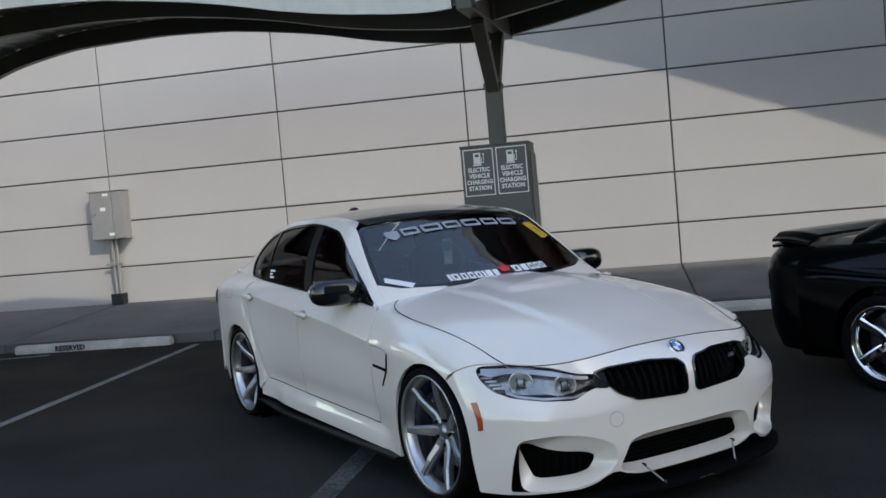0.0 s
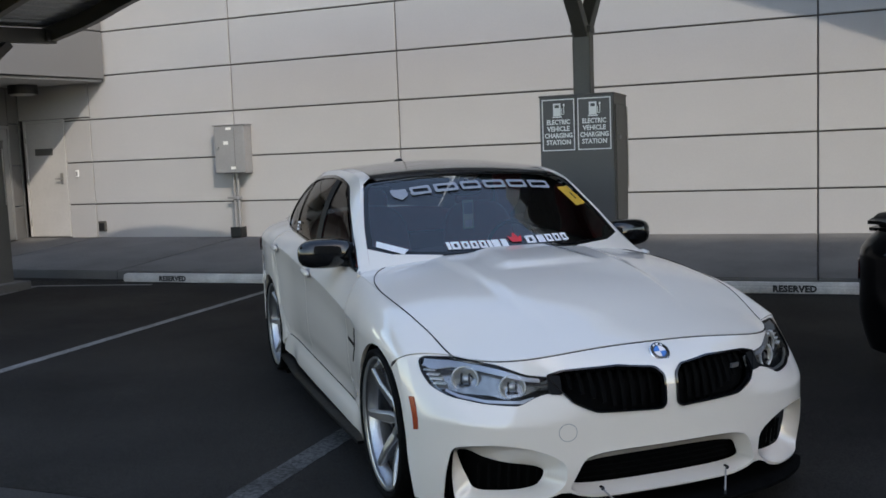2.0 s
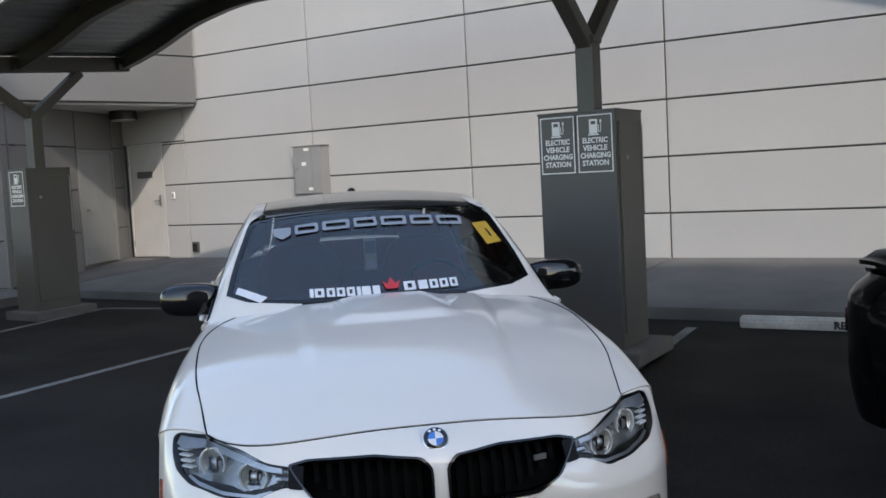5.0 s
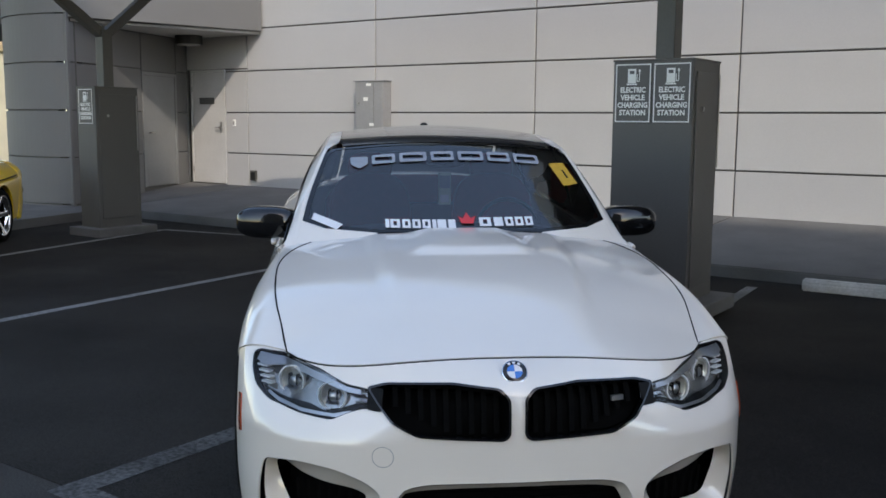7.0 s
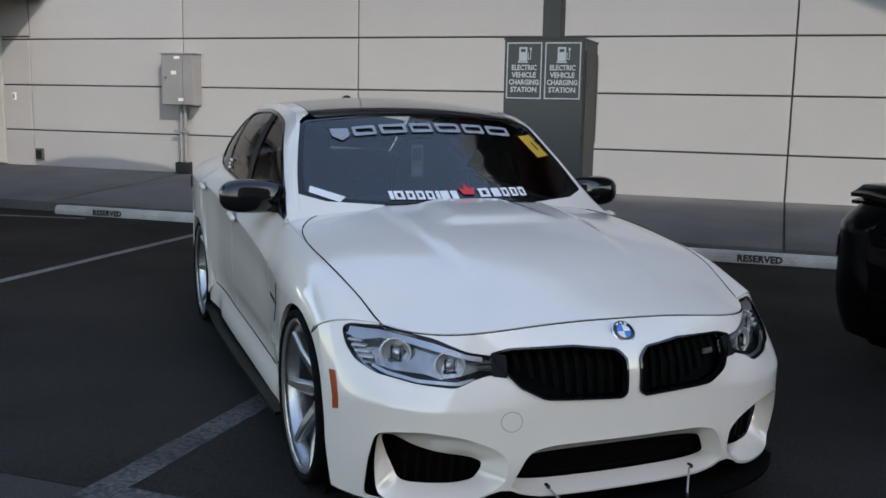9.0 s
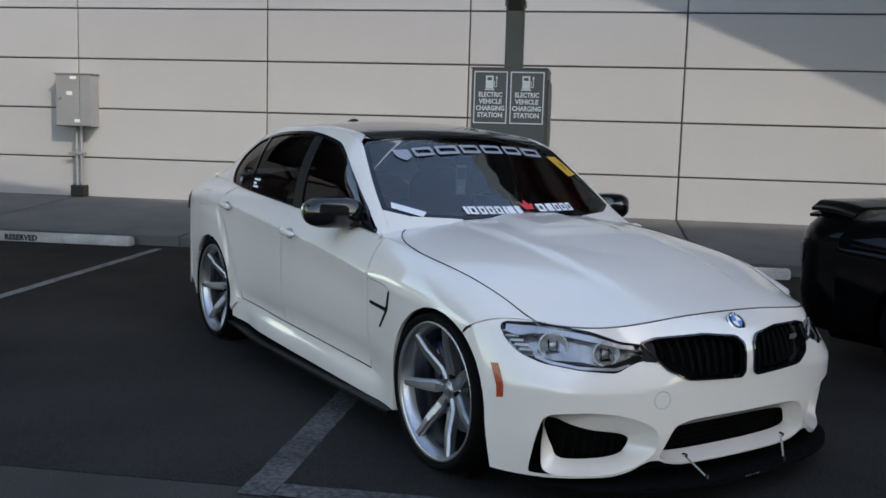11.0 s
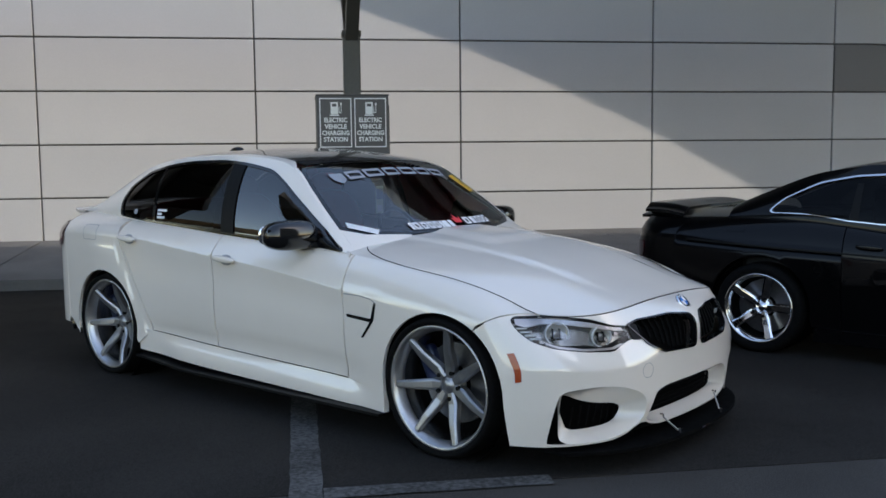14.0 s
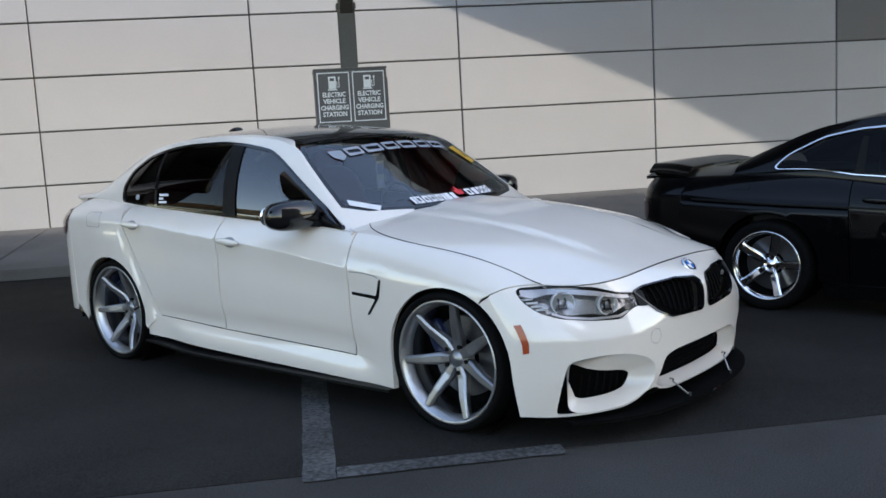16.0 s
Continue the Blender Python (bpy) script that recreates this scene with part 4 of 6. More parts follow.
def house(x, w):
    """The cabin's side, from the belt (0) to the roof's edge (1)."""
    yb, zb = W_TOP(x), Z_TOP(x)
    yt, zt = TOP_Y(x), TOP_Z(x)
    z = zb + (zt - zb) * (0.72 * w + 0.28 * math.sin(min(1, w) * math.pi / 2))
    return x, yb + (yt - yb) * max(0.0, w) ** 1.3 + 0.012 * math.sin(math.pi * min(1, max(0, w))), z


def on_house(points):
    return [(x, solve_for(lambda w: house(x, w)[2], z, 0.0, 1.0)) for x, z in points]


def crease_rows(x0, x1, ratio=0.3):
    """Points close along the crease, to keep its edge."""
    n = int((x1 - x0) / 0.025)
    return [(x0 + (x1 - x0) * i / n, v * ratio) for i in range(1, n) for v in (0.955, 0.985, 1.015, 1.05)]


def cut_corners(pts, times=2):
    """An open line with its corners cut, ends kept."""
    for _ in range(times):
        out = [pts[0]]
        for a, b in zip(pts, pts[1:]):
            out += [tuple(x * 0.75 + y * 0.25 for x, y in zip(a, b)), tuple(x * 0.25 + y * 0.75 for x, y in zip(a, b))]
        pts = out + [pts[-1]]
    return pts


def mirrored(g, s):
    return lambda u, v: (g(u, v)[0], s * g(u, v)[1], g(u, v)[2])


# the front wing's seam, from the bonnet's corner round the headlamp to the arch
WING_SEAM = [(0.42, 2.0), (0.385, 1.80), (0.350, 1.58), (0.315, 1.36), (0.27, 1.14)]
ARCH_F, ARCH_R = (0.012, 0.320, 0.360), (-2.838, 0.320, 0.363)
DLO = rounded([(-2.868, 1.024), (-2.895, 1.125), (-2.845, 1.225), (-2.70, 1.310), (-2.52, 1.347), (-2.25, 1.374), (-1.9, 1.380), (-1.68, 1.362), (-1.43, 1.322), (-1.285, 1.258), (-1.15, 1.178), (-0.905, 1.032), (-0.695, 0.905), (-1.3, 0.930), (-1.66, 0.949), (-2.06, 0.973), (-2.6, 1.004)], 0.04)
for s in (-1, 1):
    g, fl = mirrored(side, s), s > 0
    # front wing
    low = [(-0.345, 0.255)] + arc(*ARCH_F, 187, 56.5)
    edge = [(-0.622, 0.285)] + low
    wing = on_side(edge) + WING_SEAM[::-1]
    wing += [(x, 2.0) for x in (0.3, 0.1, -0.1, -0.3, -0.5, -0.622)]
    patch("front_wing", g, wing, [], M_PAINT, sedan, 0.028, flip=fl, ratio=0.3, extra=crease_rows(-0.62, -0.2))
    # doors
    patch("front_door", g, on_side([(-1.706, DOOR_FOOT(-1.7)), (-1.3, DOOR_FOOT(-1.3)), (-0.95, DOOR_FOOT(-0.95)), (-0.630, DOOR_FOOT(-0.63))]) + [(-0.630, 1.0), (-0.630, 1.995), (-1.0, 1.995), (-1.4, 1.995), (-1.706, 1.995), (-1.706, 1.0)], [], M_PAINT, sedan, 0.03, flip=fl, ratio=0.3, extra=crease_rows(-1.706, -0.63))
    rear_edge = [(-2.33, 0.338), (-2.345, 0.38), (-2.42, 0.52), (-2.53, 0.70), (-2.63, 0.88)]
    patch("rear_door", g, on_side([(-2.33, 0.338), (-2.0, DOOR_FOOT(-2.0)), (-1.714, DOOR_FOOT(-1.7))]) + [(-1.714, 1.0), (-1.714, 1.995), (-2.2, 1.995), (-2.68, 1.995)] + on_side(rear_edge[:0:-1]), [], M_PAINT, sedan, 0.03, flip=fl, ratio=0.3, extra=crease_rows(-2.7, -1.714))
    q = on_side([(x - 0.008, z) for x, z in rear_edge] + [(-2.688, 0.97)]) + [(-2.69, 1.995), (-2.9, 2.0), (-3.1, 2.0), (-3.34, 2.0)] + on_side([(-3.34, 0.6), (-3.34, 0.34), (-3.24, 0.27)]) + on_side(arc(*ARCH_R, 195, -8)) + on_side([(-2.46, 0.25)])
    patch("quarter_panel", g, q, [], M_PAINT, sedan, 0.028, flip=fl, ratio=0.3)
    # cabin side with the window opening
    gh = mirrored(house, s)
    out = [(x, 0.0) for x in (-0.64, -0.9, -1.4, -2.0, -2.6, -3.0, -3.48)] + [(x, 1.0) for x in (-3.48, -3.1, -2.6, -2.0, -1.5, -1.1, -0.8, -0.66)]
    patch("window_surround", gh, out, [on_house(DLO)], M_PAINT, sedan, 0.03, flip=fl, ratio=0.45)
    inner = on_house(DLO)
    patch("window_trim", gh, inner, [on_house([(-1.80 + (x + 1.80) * 0.978, 1.13 + (z - 1.13) * 0.935) for x, z in DLO])], M_GLOSSBLACK, sedan, 0.02, flip=fl, lift=0.002, ratio=0.45, label="gloss black window trim")
    patch("front_window", gh, on_house([(-1.70, 0.949), (-1.3, 0.930), (-0.71, 0.909), (-0.905, 1.030), (-1.15, 1.176), (-1.285, 1.256), (-1.43, 1.320), (-1.72, 1.364)]), [], M_TINTFRONT, sedan, 0.03, 0, flip=fl, lift=-0.006, ratio=0.45, label="lightly tinted front side glass")
    patch("rear_side_window", gh, on_house([(-1.71, 0.950), (-1.73, 1.364), (-1.9, 1.379), (-2.25, 1.373), (-2.52, 1.346), (-2.70, 1.309), (-2.84, 1.224), (-2.89, 1.125), (-2.86, 1.026), (-2.6, 1.004), (-2.06, 0.973)]), [], M_TINT, sedan, 0.03, 0, flip=fl, lift=-0.006, ratio=0.45, label="dark tinted rear side glass")
    pil = [(-1.62, 0.947), (-1.735, 0.952), (-1.80, 1.369), (-1.69, 1.361)]
    patch("door_pillar", gh, on_house(pil), [], M_TRIM, sedan, 0.03, 0.004, flip=fl, lift=0.001, ratio=0.45)
    patch("quarter_divider", gh, on_house([(-2.42, 0.996), (-2.45, 0.998), (-2.52, 1.345), (-2.49, 1.350)]), [], M_GLOSSBLACK, sedan, 0.03, 0.004, flip=fl, lift=0.001, ratio=0.45)
    # dark shut line along the foot of the doors
    foot = [g(x, v) for x, v in on_side([(-2.33 + 0.1 * i, DOOR_FOOT(-2.33 + 0.1 * i) - 0.0025) for i in range(18)])]
    part("door_gap", ribbon([(x, y - s * 0.001, z) for x, y, z in foot], 0.007, 0.004), M_DARK, sedan, "dark shut line under the doors")
    # sill with its ledge, and the carbon skirt under it
    def sill(x, v):
        k = smoothstep((-0.38 - x) / 0.25) * smoothstep((x + 2.34) / 0.3)
        y = W_LOW(x) * (1 - k) + (0.864 + 0.030 * math.sin(min(1, max(0, v)) * math.pi * 0.62)) * k
        return x, s * (y - 0.002), DOOR_FOOT(x) - 0.004 - (0.125 + 0.012 * (DOOR_FOOT(x) - 0.285) / 0.065) * v
    patch("side_sill", sill, [(-2.46, 0.0), (-0.35, 0.0), (-0.345, 0.45), (-0.345, 1.0), (-2.46, 1.0)], [], M_PAINT, sedan, 0.03, 0.03, flip=not fl, ratio=0.10)
    bm = ribbon([(x, s * (0.884 + 0.012 * math.sin((x + 2.47) / 2.1 * math.pi)), 0.146 + 0.03 * smoothstep((-1.9 - x) / 0.6)) for x in [-2.46 + 0.1 * i for i in range(22)]], 0.10, 0.014)
    part("side_skirt", bm, M_TRIM, sedan, "black carbon side skirt")
    # door handles
    for hx, hz in ((-1.575, 0.826), (-2.53, 0.900)):
        v = on_side([(hx, hz)])[0][1]
        p = Vector(g(hx, v))
        bm = blob(0.098, 0.016, 0.018, 2.6)
        part("door_handle", moved(bm, pose(p.x, p.y + s * 0.020, p.z, 0, 3, 0)), M_PAINT, sedan, smooth=True)
        rec = [(hx + 0.055 * math.cos(a), hz - 0.006 + 0.030 * math.sin(a)) for a in [i * math.pi / 10 for i in range(20)]]
        patch("handle_cup", g, on_side(rec), [], M_BOX, sedan, 0.02, 0, flip=fl, lift=0.0015, ratio=0.3)
    # side gill
    gill = rounded([(-0.378, 0.688), (-0.398, 0.600), (-0.478, 0.508), (-0.496, 0.507), (-0.428, 0.590), (-0.600, 0.598), (-0.605, 0.614), (-0.420, 0.608), (-0.394, 0.688)], 0.006, 2)
    patch("wing_gill", g, on_side(gill), [], M_GLOSSBLACK, sedan, 0.012, 0.004, flip=fl, lift=0.002, ratio=0.3, label="black wing gill with side vent")
    groove = on_side([(-0.615, 0.716), (-0.50, 0.716), (-0.42, 0.706), (-0.38, 0.691), (-0.38, 0.686), (-0.42, 0.701), (-0.50, 0.711), (-0.615, 0.711)])
    patch("gill_line", g, groove, [], M_BOX, sedan, 0.02, 0, flip=fl, lift=0.0012, ratio=0.3)
    # mirror
    bm = blob(0.092, 0.150, 0.078, 2.9)
    mi = part("door_mirror", moved(bm, pose(-1.010, s * 0.900, 0.985, 0, 0, s * 12)), M_GLOSSBLACK, sedan, "gloss black door mirror", smooth=True)
    bm = blob(0.012, 0.118, 0.056, 3.2)
    part("mirror_glass", moved(bm, pose(-1.096, s * 0.905, 0.985, 0, 0, s * 12)), M_CHROME, mi, smooth=True)
    part("mirror_arm", ribbon([(-0.93, s * 0.775, 0.930), (-0.96, s * 0.82, 0.937), (-1.0, s * 0.87, 0.955)], 0.085, 0.032), M_GLOSSBLACK, mi)
    patch("mirror_sail", gh, on_house([(-0.735, 0.912), (-1.0, 0.922), (-0.99, 1.035)]), [], M_GLOSSBLACK, sedan, 0.03, 0.004, flip=fl, lift=0.003, ratio=0.45)

# fuel flap seam on the right quarter
flap = rounded([(-3.075, 0.872), (-2.90, 0.872), (-2.90, 0.968), (-3.075, 0.968)], 0.025)
flap_in = [(-2.9875 + (x + 2.9875) * 0.955, 0.920 + (z - 0.920) * 0.93) for x, z in flap]
patch("fuel_flap_seam", mirrored(side, -1), on_side(flap), [on_side(flap_in)], M_BOX, sedan, 0.02, 0, lift=0.0015, ratio=0.3)
# small bars of writing on the rear side glass
gh = mirrored(house, -1)
for k, (wd, zz) in enumerate(((0.10, 1.072), (0.05, 1.050), (0.085, 1.029))):
    patch("window_sticker", gh, on_house([(-2.40 + wd, zz - 0.007), (-2.40 + wd, zz + 0.007), (-2.40, zz + 0.007), (-2.40, zz - 0.007)]), [], M_DECAL, sedan, 0.03, 0, lift=0.004, ratio=0.45, label="small white lettering sticker")
patch("window_sticker", gh, on_house(rounded([(-2.68, 1.040), (-2.635, 1.042), (-2.635, 1.073), (-2.68, 1.073)], 0.015)), [], M_DECALGREY, sedan, 0.02, 0, lift=0.004, ratio=0.45, label="small grey sticker")

# ---- bonnet ----
H_MID = spline((0.75, 0.692), (0.69, 0.720), (0.5, 0.782), (0.3, 0.838), (0.0, 0.900), (-0.3, 0.942), (-0.62, 0.968))


def bonnet(x, y):
    e = abs(y) / W_TOP(x)
    z = Z_TOP(x) + (H_MID(x) - Z_TOP(x)) * (1 - e**2.8)
    # raised middle that ends in a step, and two ridges that run to the grille
    z += 0.021 * smoothstep((0.29 + 0.10 * (x + 0.3) - abs(y)) / 0.12) * smoothstep((-0.13 - 0.25 * y * y - x) / 0.10)
    ridge = 0.46 + 0.02 * math.sin((x + 0.7) * 2) - 0.10 * (x + 0.65)
    z += 0.013 * smoothstep((ridge - abs(y)) / 0.06) * smoothstep((0.62 - x) / 0.5)
    return x, y, z


def bonnet_front(y):
    return 0.688 - 0.263 * (abs(y) / 0.735) ** 5.5


ys = [-0.73 + 1.46 * i / 40 for i in range(41)]
out = [(bonnet_front(y), y) for y in ys] + [(x, W_TOP(x) - (0.006 if x > -0.35 else 0.001)) for x in (0.4, 0.3, 0.15, 0.0, -0.2, -0.34, -0.36, -0.5, -0.6, -0.68)] + [(-0.585 - 0.13 * abs(y / 0.78) ** 3, y) for y in [0.78 - 0.078 * i for i in range(21)]] + [(x, -W_TOP(x) + (0.006 if x > -0.35 else 0.001)) for x in (-0.68, -0.6, -0.5, -0.36, -0.34, -0.2, 0.0, 0.15, 0.3, 0.4)]
patch("bonnet", bonnet, out, [], M_PAINT, sedan, 0.03, 0.02)
part("bonnet_gap", ribbon([(bonnet_front(y) + 0.0035, y, bonnet(bonnet_front(y), y)[2] - 0.0045) for y in ys], 0.004, 0.004), M_DARK, sedan, "dark shut line ahead of the bonnet")
for s in (-1, 1):
    seam = [(x, s * (W_TOP(x) - 0.003), Z_TOP(x) + 0.0005) for x in [0.415 - 0.05 * i for i in range(15)]]
    seam += [(x, s * y, bonnet(x, y)[2] + 0.0008) for x, y in cut_corners([(-0.34, 0.808), (-0.42, 0.801), (-0.49, 0.786), (-0.565, 0.758), (-0.625, 0.720), (-0.665, 0.68)])]
    part("bonnet_gap", ribbon(seam, 0.0042, 0.003), M_DARK, sedan, "dark shut line beside the bonnet")
part("cowl", ribbon([(-0.625 - 0.12 * (y / 0.74) ** 2, y, 0.945 - 0.03 * (y / 0.74) ** 2) for y in [-0.64 + 0.128 * i for i in range(11)]], 0.09, 0.02), M_TRIM, sedan, "black wiper cowl")
for y0, y1 in ((-0.62, -0.08), (-0.02, 0.52)):
    part("wiper", ribbon([(-0.640 - 0.12 * (y / 0.74) ** 2, y, 0.966 - 0.02 * (y / 0.74) ** 2) for y in [y0 + (y1 - y0) * i / 6 for i in range(7)]], 0.016, 0.014), M_TRIM, sedan)

# ---- windscreen, roof, rear ----
ws = [(-0.745, 0.50), (-0.78, 0.82), (-0.83, 0.972)] + [(x, 0.972) for x in (-0.9, -1.1, -1.23)] + [(-1.27, 0.93)] + [(-1.285, n) for n in (0.5, 0, -0.5)] + [(-1.27, -0.93)] + [(x, -0.972) for x in (-1.23, -1.1, -0.9)] + [(-0.83, -0.972), (-0.78, -0.82), (-0.745, -0.50)]
patch("windscreen", top, ws, [], M_GLASS, sedan, 0.04, 0, lift=-0.003, ratio=0.6, flip=False, label="clear windscreen with decals")
ring = [(-1.01 + (x + 1.01) * 0.94, n * 0.965) for x, n in ws]
patch("windscreen_seal", top, ws, [ring], M_GLOSSBLACK, sedan, 0.04, 0, lift=-0.001, ratio=0.6, label="black windscreen border")
for s in (-1, 1):
    strip = [(x, s * 0.974) for x in (-0.725, -0.9, -1.2, -1.28)]
    rail = strip + [(-1.36, s * 0.90)] + [(x, s * 0.90) for x in (-1.7, -2.2, -2.80)] + [(-2.9, s * 0.93), (-3.48, s * 0.93)] + [(x, s * 1.0) for x in (-3.48, -2.8, -2.2, -1.7, -1.30, -1.0, -0.725)]
    corner = [(-0.69, s * 0.50), (-0.742, s * 0.50), (-0.777, s * 0.82), (-0.827, s * 0.973), (-0.726, s * 0.973), (-0.726, s * 1.0), (-0.66, s * 1.0)]
    patch("cowl_corner", top, corner, [], M_PAINT, sedan, 0.03, 0.004, ratio=0.6)
    patch("roof_rail", top, rail, [], M_PAINT, sedan, 0.03, 0.004, flip=False, ratio=0.6)
roof = [(-1.297, n) for n in (-0.85, -0.4, 0, 0.4, 0.85)] + [(-1.37, 0.893), (-1.8, 0.893), (-2.3, 0.893), (-2.75, 0.893)] + [(-2.85, n) for n in (0.6, 0.0, -0.6)] + [(-2.75, -0.893), (-2.3, -0.893), (-1.8, -0.893), (-1.37, -0.893)]
patch("roof_panel", top, roof, [], M_CARBON, sedan, 0.04, 0.008, flip=False, ratio=0.6, label="black carbon roof panel")
rw = [(-2.88, n) for n in (-0.9, 0, 0.9)] + [(-3.45, n) for n in (0.92, 0, -0.92)]
patch("rear_window", top, rw, [], M_TINT, sedan, 0.05, 0, flip=False, lift=-0.004, ratio=0.6)


def deck(x, n):
    return x, n * W_TOP(x), Z_TOP(x) + 0.02 * (1 - n * n) + 0.02 * smoothstep((-3.70 - x) / 0.1)


patch("boot_lid", deck, [(-3.49, -0.98), (-3.80, -0.90), (-3.80, 0.90), (-3.49, 0.98)], [], M_PAINT, sedan, 0.04, 0.02, flip=False, ratio=0.6)
bm = blob(0.075, 0.032, 0.038, 2.2)
part("roof_aerial", moved(bm, pose(-2.60, 0, 1.432, 0, -6, 0)), M_GLOSSBLACK, sedan, smooth=True)


def bez(a, b, c, d, t):
    return (1 - t) ** 3 * a + 3 * (1 - t) ** 2 * t * b + 3 * (1 - t) * t * t * c + t**3 * d


def tail(q, z):
    t, s = abs(q), (1 if q >= 0 else -1)
    r = max(0, (z - 0.88) / 0.14) ** 2
    return bez(-3.82, -3.82, -3.66, -3.335, t) + 0.05 * r + 0.04 * max(0, (0.45 - z) / 0.2) ** 2 * (1 - t), s * (bez(0, 0.50, 0.86, 0.888, t) - 0.20 * r * t), z


patch("rear_bumper", tail, [(-1, 0.29), (1, 0.29), (1, 1.01), (-1, 1.01)], [], M_PAINT, sedan, 0.04, 0.02, flip=True)
for s in (-1, 1):
    patch("tail_lamp", tail, [(s * q_, z) for q_, z in rounded([(0.40, 0.82), (0.93, 0.81), (0.97, 0.87), (0.94, 0.955), (0.40, 0.96)], 0.03)], [], M_REDLENS, sedan, 0.03, 0.006, flip=True, lift=0.012)
patch("rear_diffuser", tail, [(-0.6, 0.18), (0.6, 0.18), (0.6, 0.30), (-0.6, 0.30)], [], M_CARBON, sedan, 0.04, 0.02, flip=True, lift=0.01)

# ---- front bumper ----
# the bumper's upper border: along the bonnet, then along the wing to the arch
WING_EDGE = [Vector(side(*p)) for p in WING_SEAM] + [Vector(side(*on_side([(0.2107, 0.6202)])[0]))]


def border(p):
    """Where the bumper ends above, at a breadth p of its plan."""
    if p < WING_EDGE[0].y - 0.004:
        x = bonnet_front(p) + 0.007
        return Vector((x, p, bonnet(x - 0.007, p)[2] - 0.005))
    for a, b in zip(WING_EDGE, WING_EDGE[1:]):
        if p <= b.y:
            break
    t = min(1.0, max(0.0, (p - a.y) / (b.y - a.y)))
    return a.lerp(b, t) - Vector((0, 0.001, 0.005))


def nose_plan(t):
    return bez(0.84, 0.84, 0.72, 0.25, t), bez(0, 0.53, 0.89, 0.934, t)


def nose(q, z):
    t, s = min(1.0, abs(q)), (1 if q >= 0 else -1)
    x, y = nose_plan(t)
    b = border(min(y, 0.9249))
    lean = 1.3 + 2.8 * (1 - smoothstep(y / 0.5))
    r = min(1.2, max(0, (z - (b.z - 0.22)) / 0.22)) ** lean
    x += (b.x - x) * r
    y += (b.y - y) * r
    u = max(0, (0.30 - z) / 0.15) ** 1.4
    x -= 0.03 * u
    return x, s * y, z


def q_of(y):
    return math.copysign(solve_for(lambda t: nose_plan(t)[1], min(abs(y), 0.9249), 0.0, 1.0), y)


BREADTH, HEIGHT = 1.037, 1.03  # the openings' drawing to true size


def on_nose(points):
    return [(q_of(y * BREADTH), z * HEIGHT) for y, z in points]


def at_nose(y, z):
    return Vector(nose(q_of(y * BREADTH), z * HEIGHT))


def both(points):
    return points, [(-y, z) for y, z in points]


KIDNEY = rounded([(0.021, 0.600), (0.05, 0.628), (0.19, 0.641), (0.39, 0.633), (0.45, 0.618), (0.418, 0.572), (0.378, 0.524), (0.30, 0.487), (0.04, 0.474), (0.021, 0.490)], 0.014)
LAMP = rounded([(0.428, 0.612), (0.512, 0.622), (0.59, 0.653), (0.65, 0.661), (0.72, 0.666), (0.80, 0.668), (0.822, 0.655), (0.824, 0.612), (0.808, 0.570), (0.76, 0.541), (0.665, 0.524), (0.56, 0.519), (0.51, 0.543), (0.465, 0.558), (0.428, 0.560)], 0.016)


# each intake: the edge on the bumper's skin, the rim of the lip just inside it, and the lip's inner end, set back
def smooth_loop(pts, times=2):
    """A closed line with its corners cut."""
    for _ in range(times):
        out = []
        for a, b in zip(pts, pts[1:] + pts[:1]):
            out += [tuple(x * 0.8 + y * 0.2 for x, y in zip(a, b)), tuple(x * 0.2 + y * 0.8 for x, y in zip(a, b))]
        pts = out
    return pts


RIM = [(0.729, 0.376), (0.654, 0.385), (0.55, 0.374), (0.46, 0.342), (0.412, 0.305), (0.410, 0.235), (0.44, 0.200), (0.50, 0.168), (0.57, 0.148), (0.65, 0.144)]
SHELF = smooth_loop([(0.781, 0.345), (0.768, 0.366), *RIM, (0.78, 0.139), (0.799, 0.143), (0.795, 0.27)])
SHELF_OUT = smooth_loop([(0.770, 0.345), (0.762, 0.366), *RIM, (0.74, 0.141), (0.765, 0.160), (0.776, 0.26)])
SHELF_IN = smooth_loop([(0.738, 0.325), (0.733, 0.338), (0.704, 0.341), (0.656, 0.314), (0.588, 0.294), (0.49, 0.281), (0.452, 0.262), (0.455, 0.235), (0.475, 0.200), (0.53, 0.186), (0.60, 0.182), (0.668, 0.182), (0.692, 0.195), (0.702, 0.22), (0.725, 0.275)])
half = [(0.0, 0.343), (0.15, 0.343), (0.27, 0.340), (0.335, 0.325), (0.358, 0.30), (0.385, 0.24), (0.397, 0.208), (0.36, 0.188), (0.276, 0.173), (0.0, 0.173)]
MOUTH = smooth_loop(half + [(-y, z) for y, z in half[-2:0:-1]])
half = [(0.0, 0.299), (0.15, 0.298), (0.26, 0.293), (0.318, 0.284), (0.338, 0.276), (0.362, 0.232), (0.368, 0.212), (0.34, 0.203), (0.27, 0.198), (0.0, 0.198)]
MOUTH_IN = smooth_loop(half + [(-y, z) for y, z in half[-2:0:-1]])


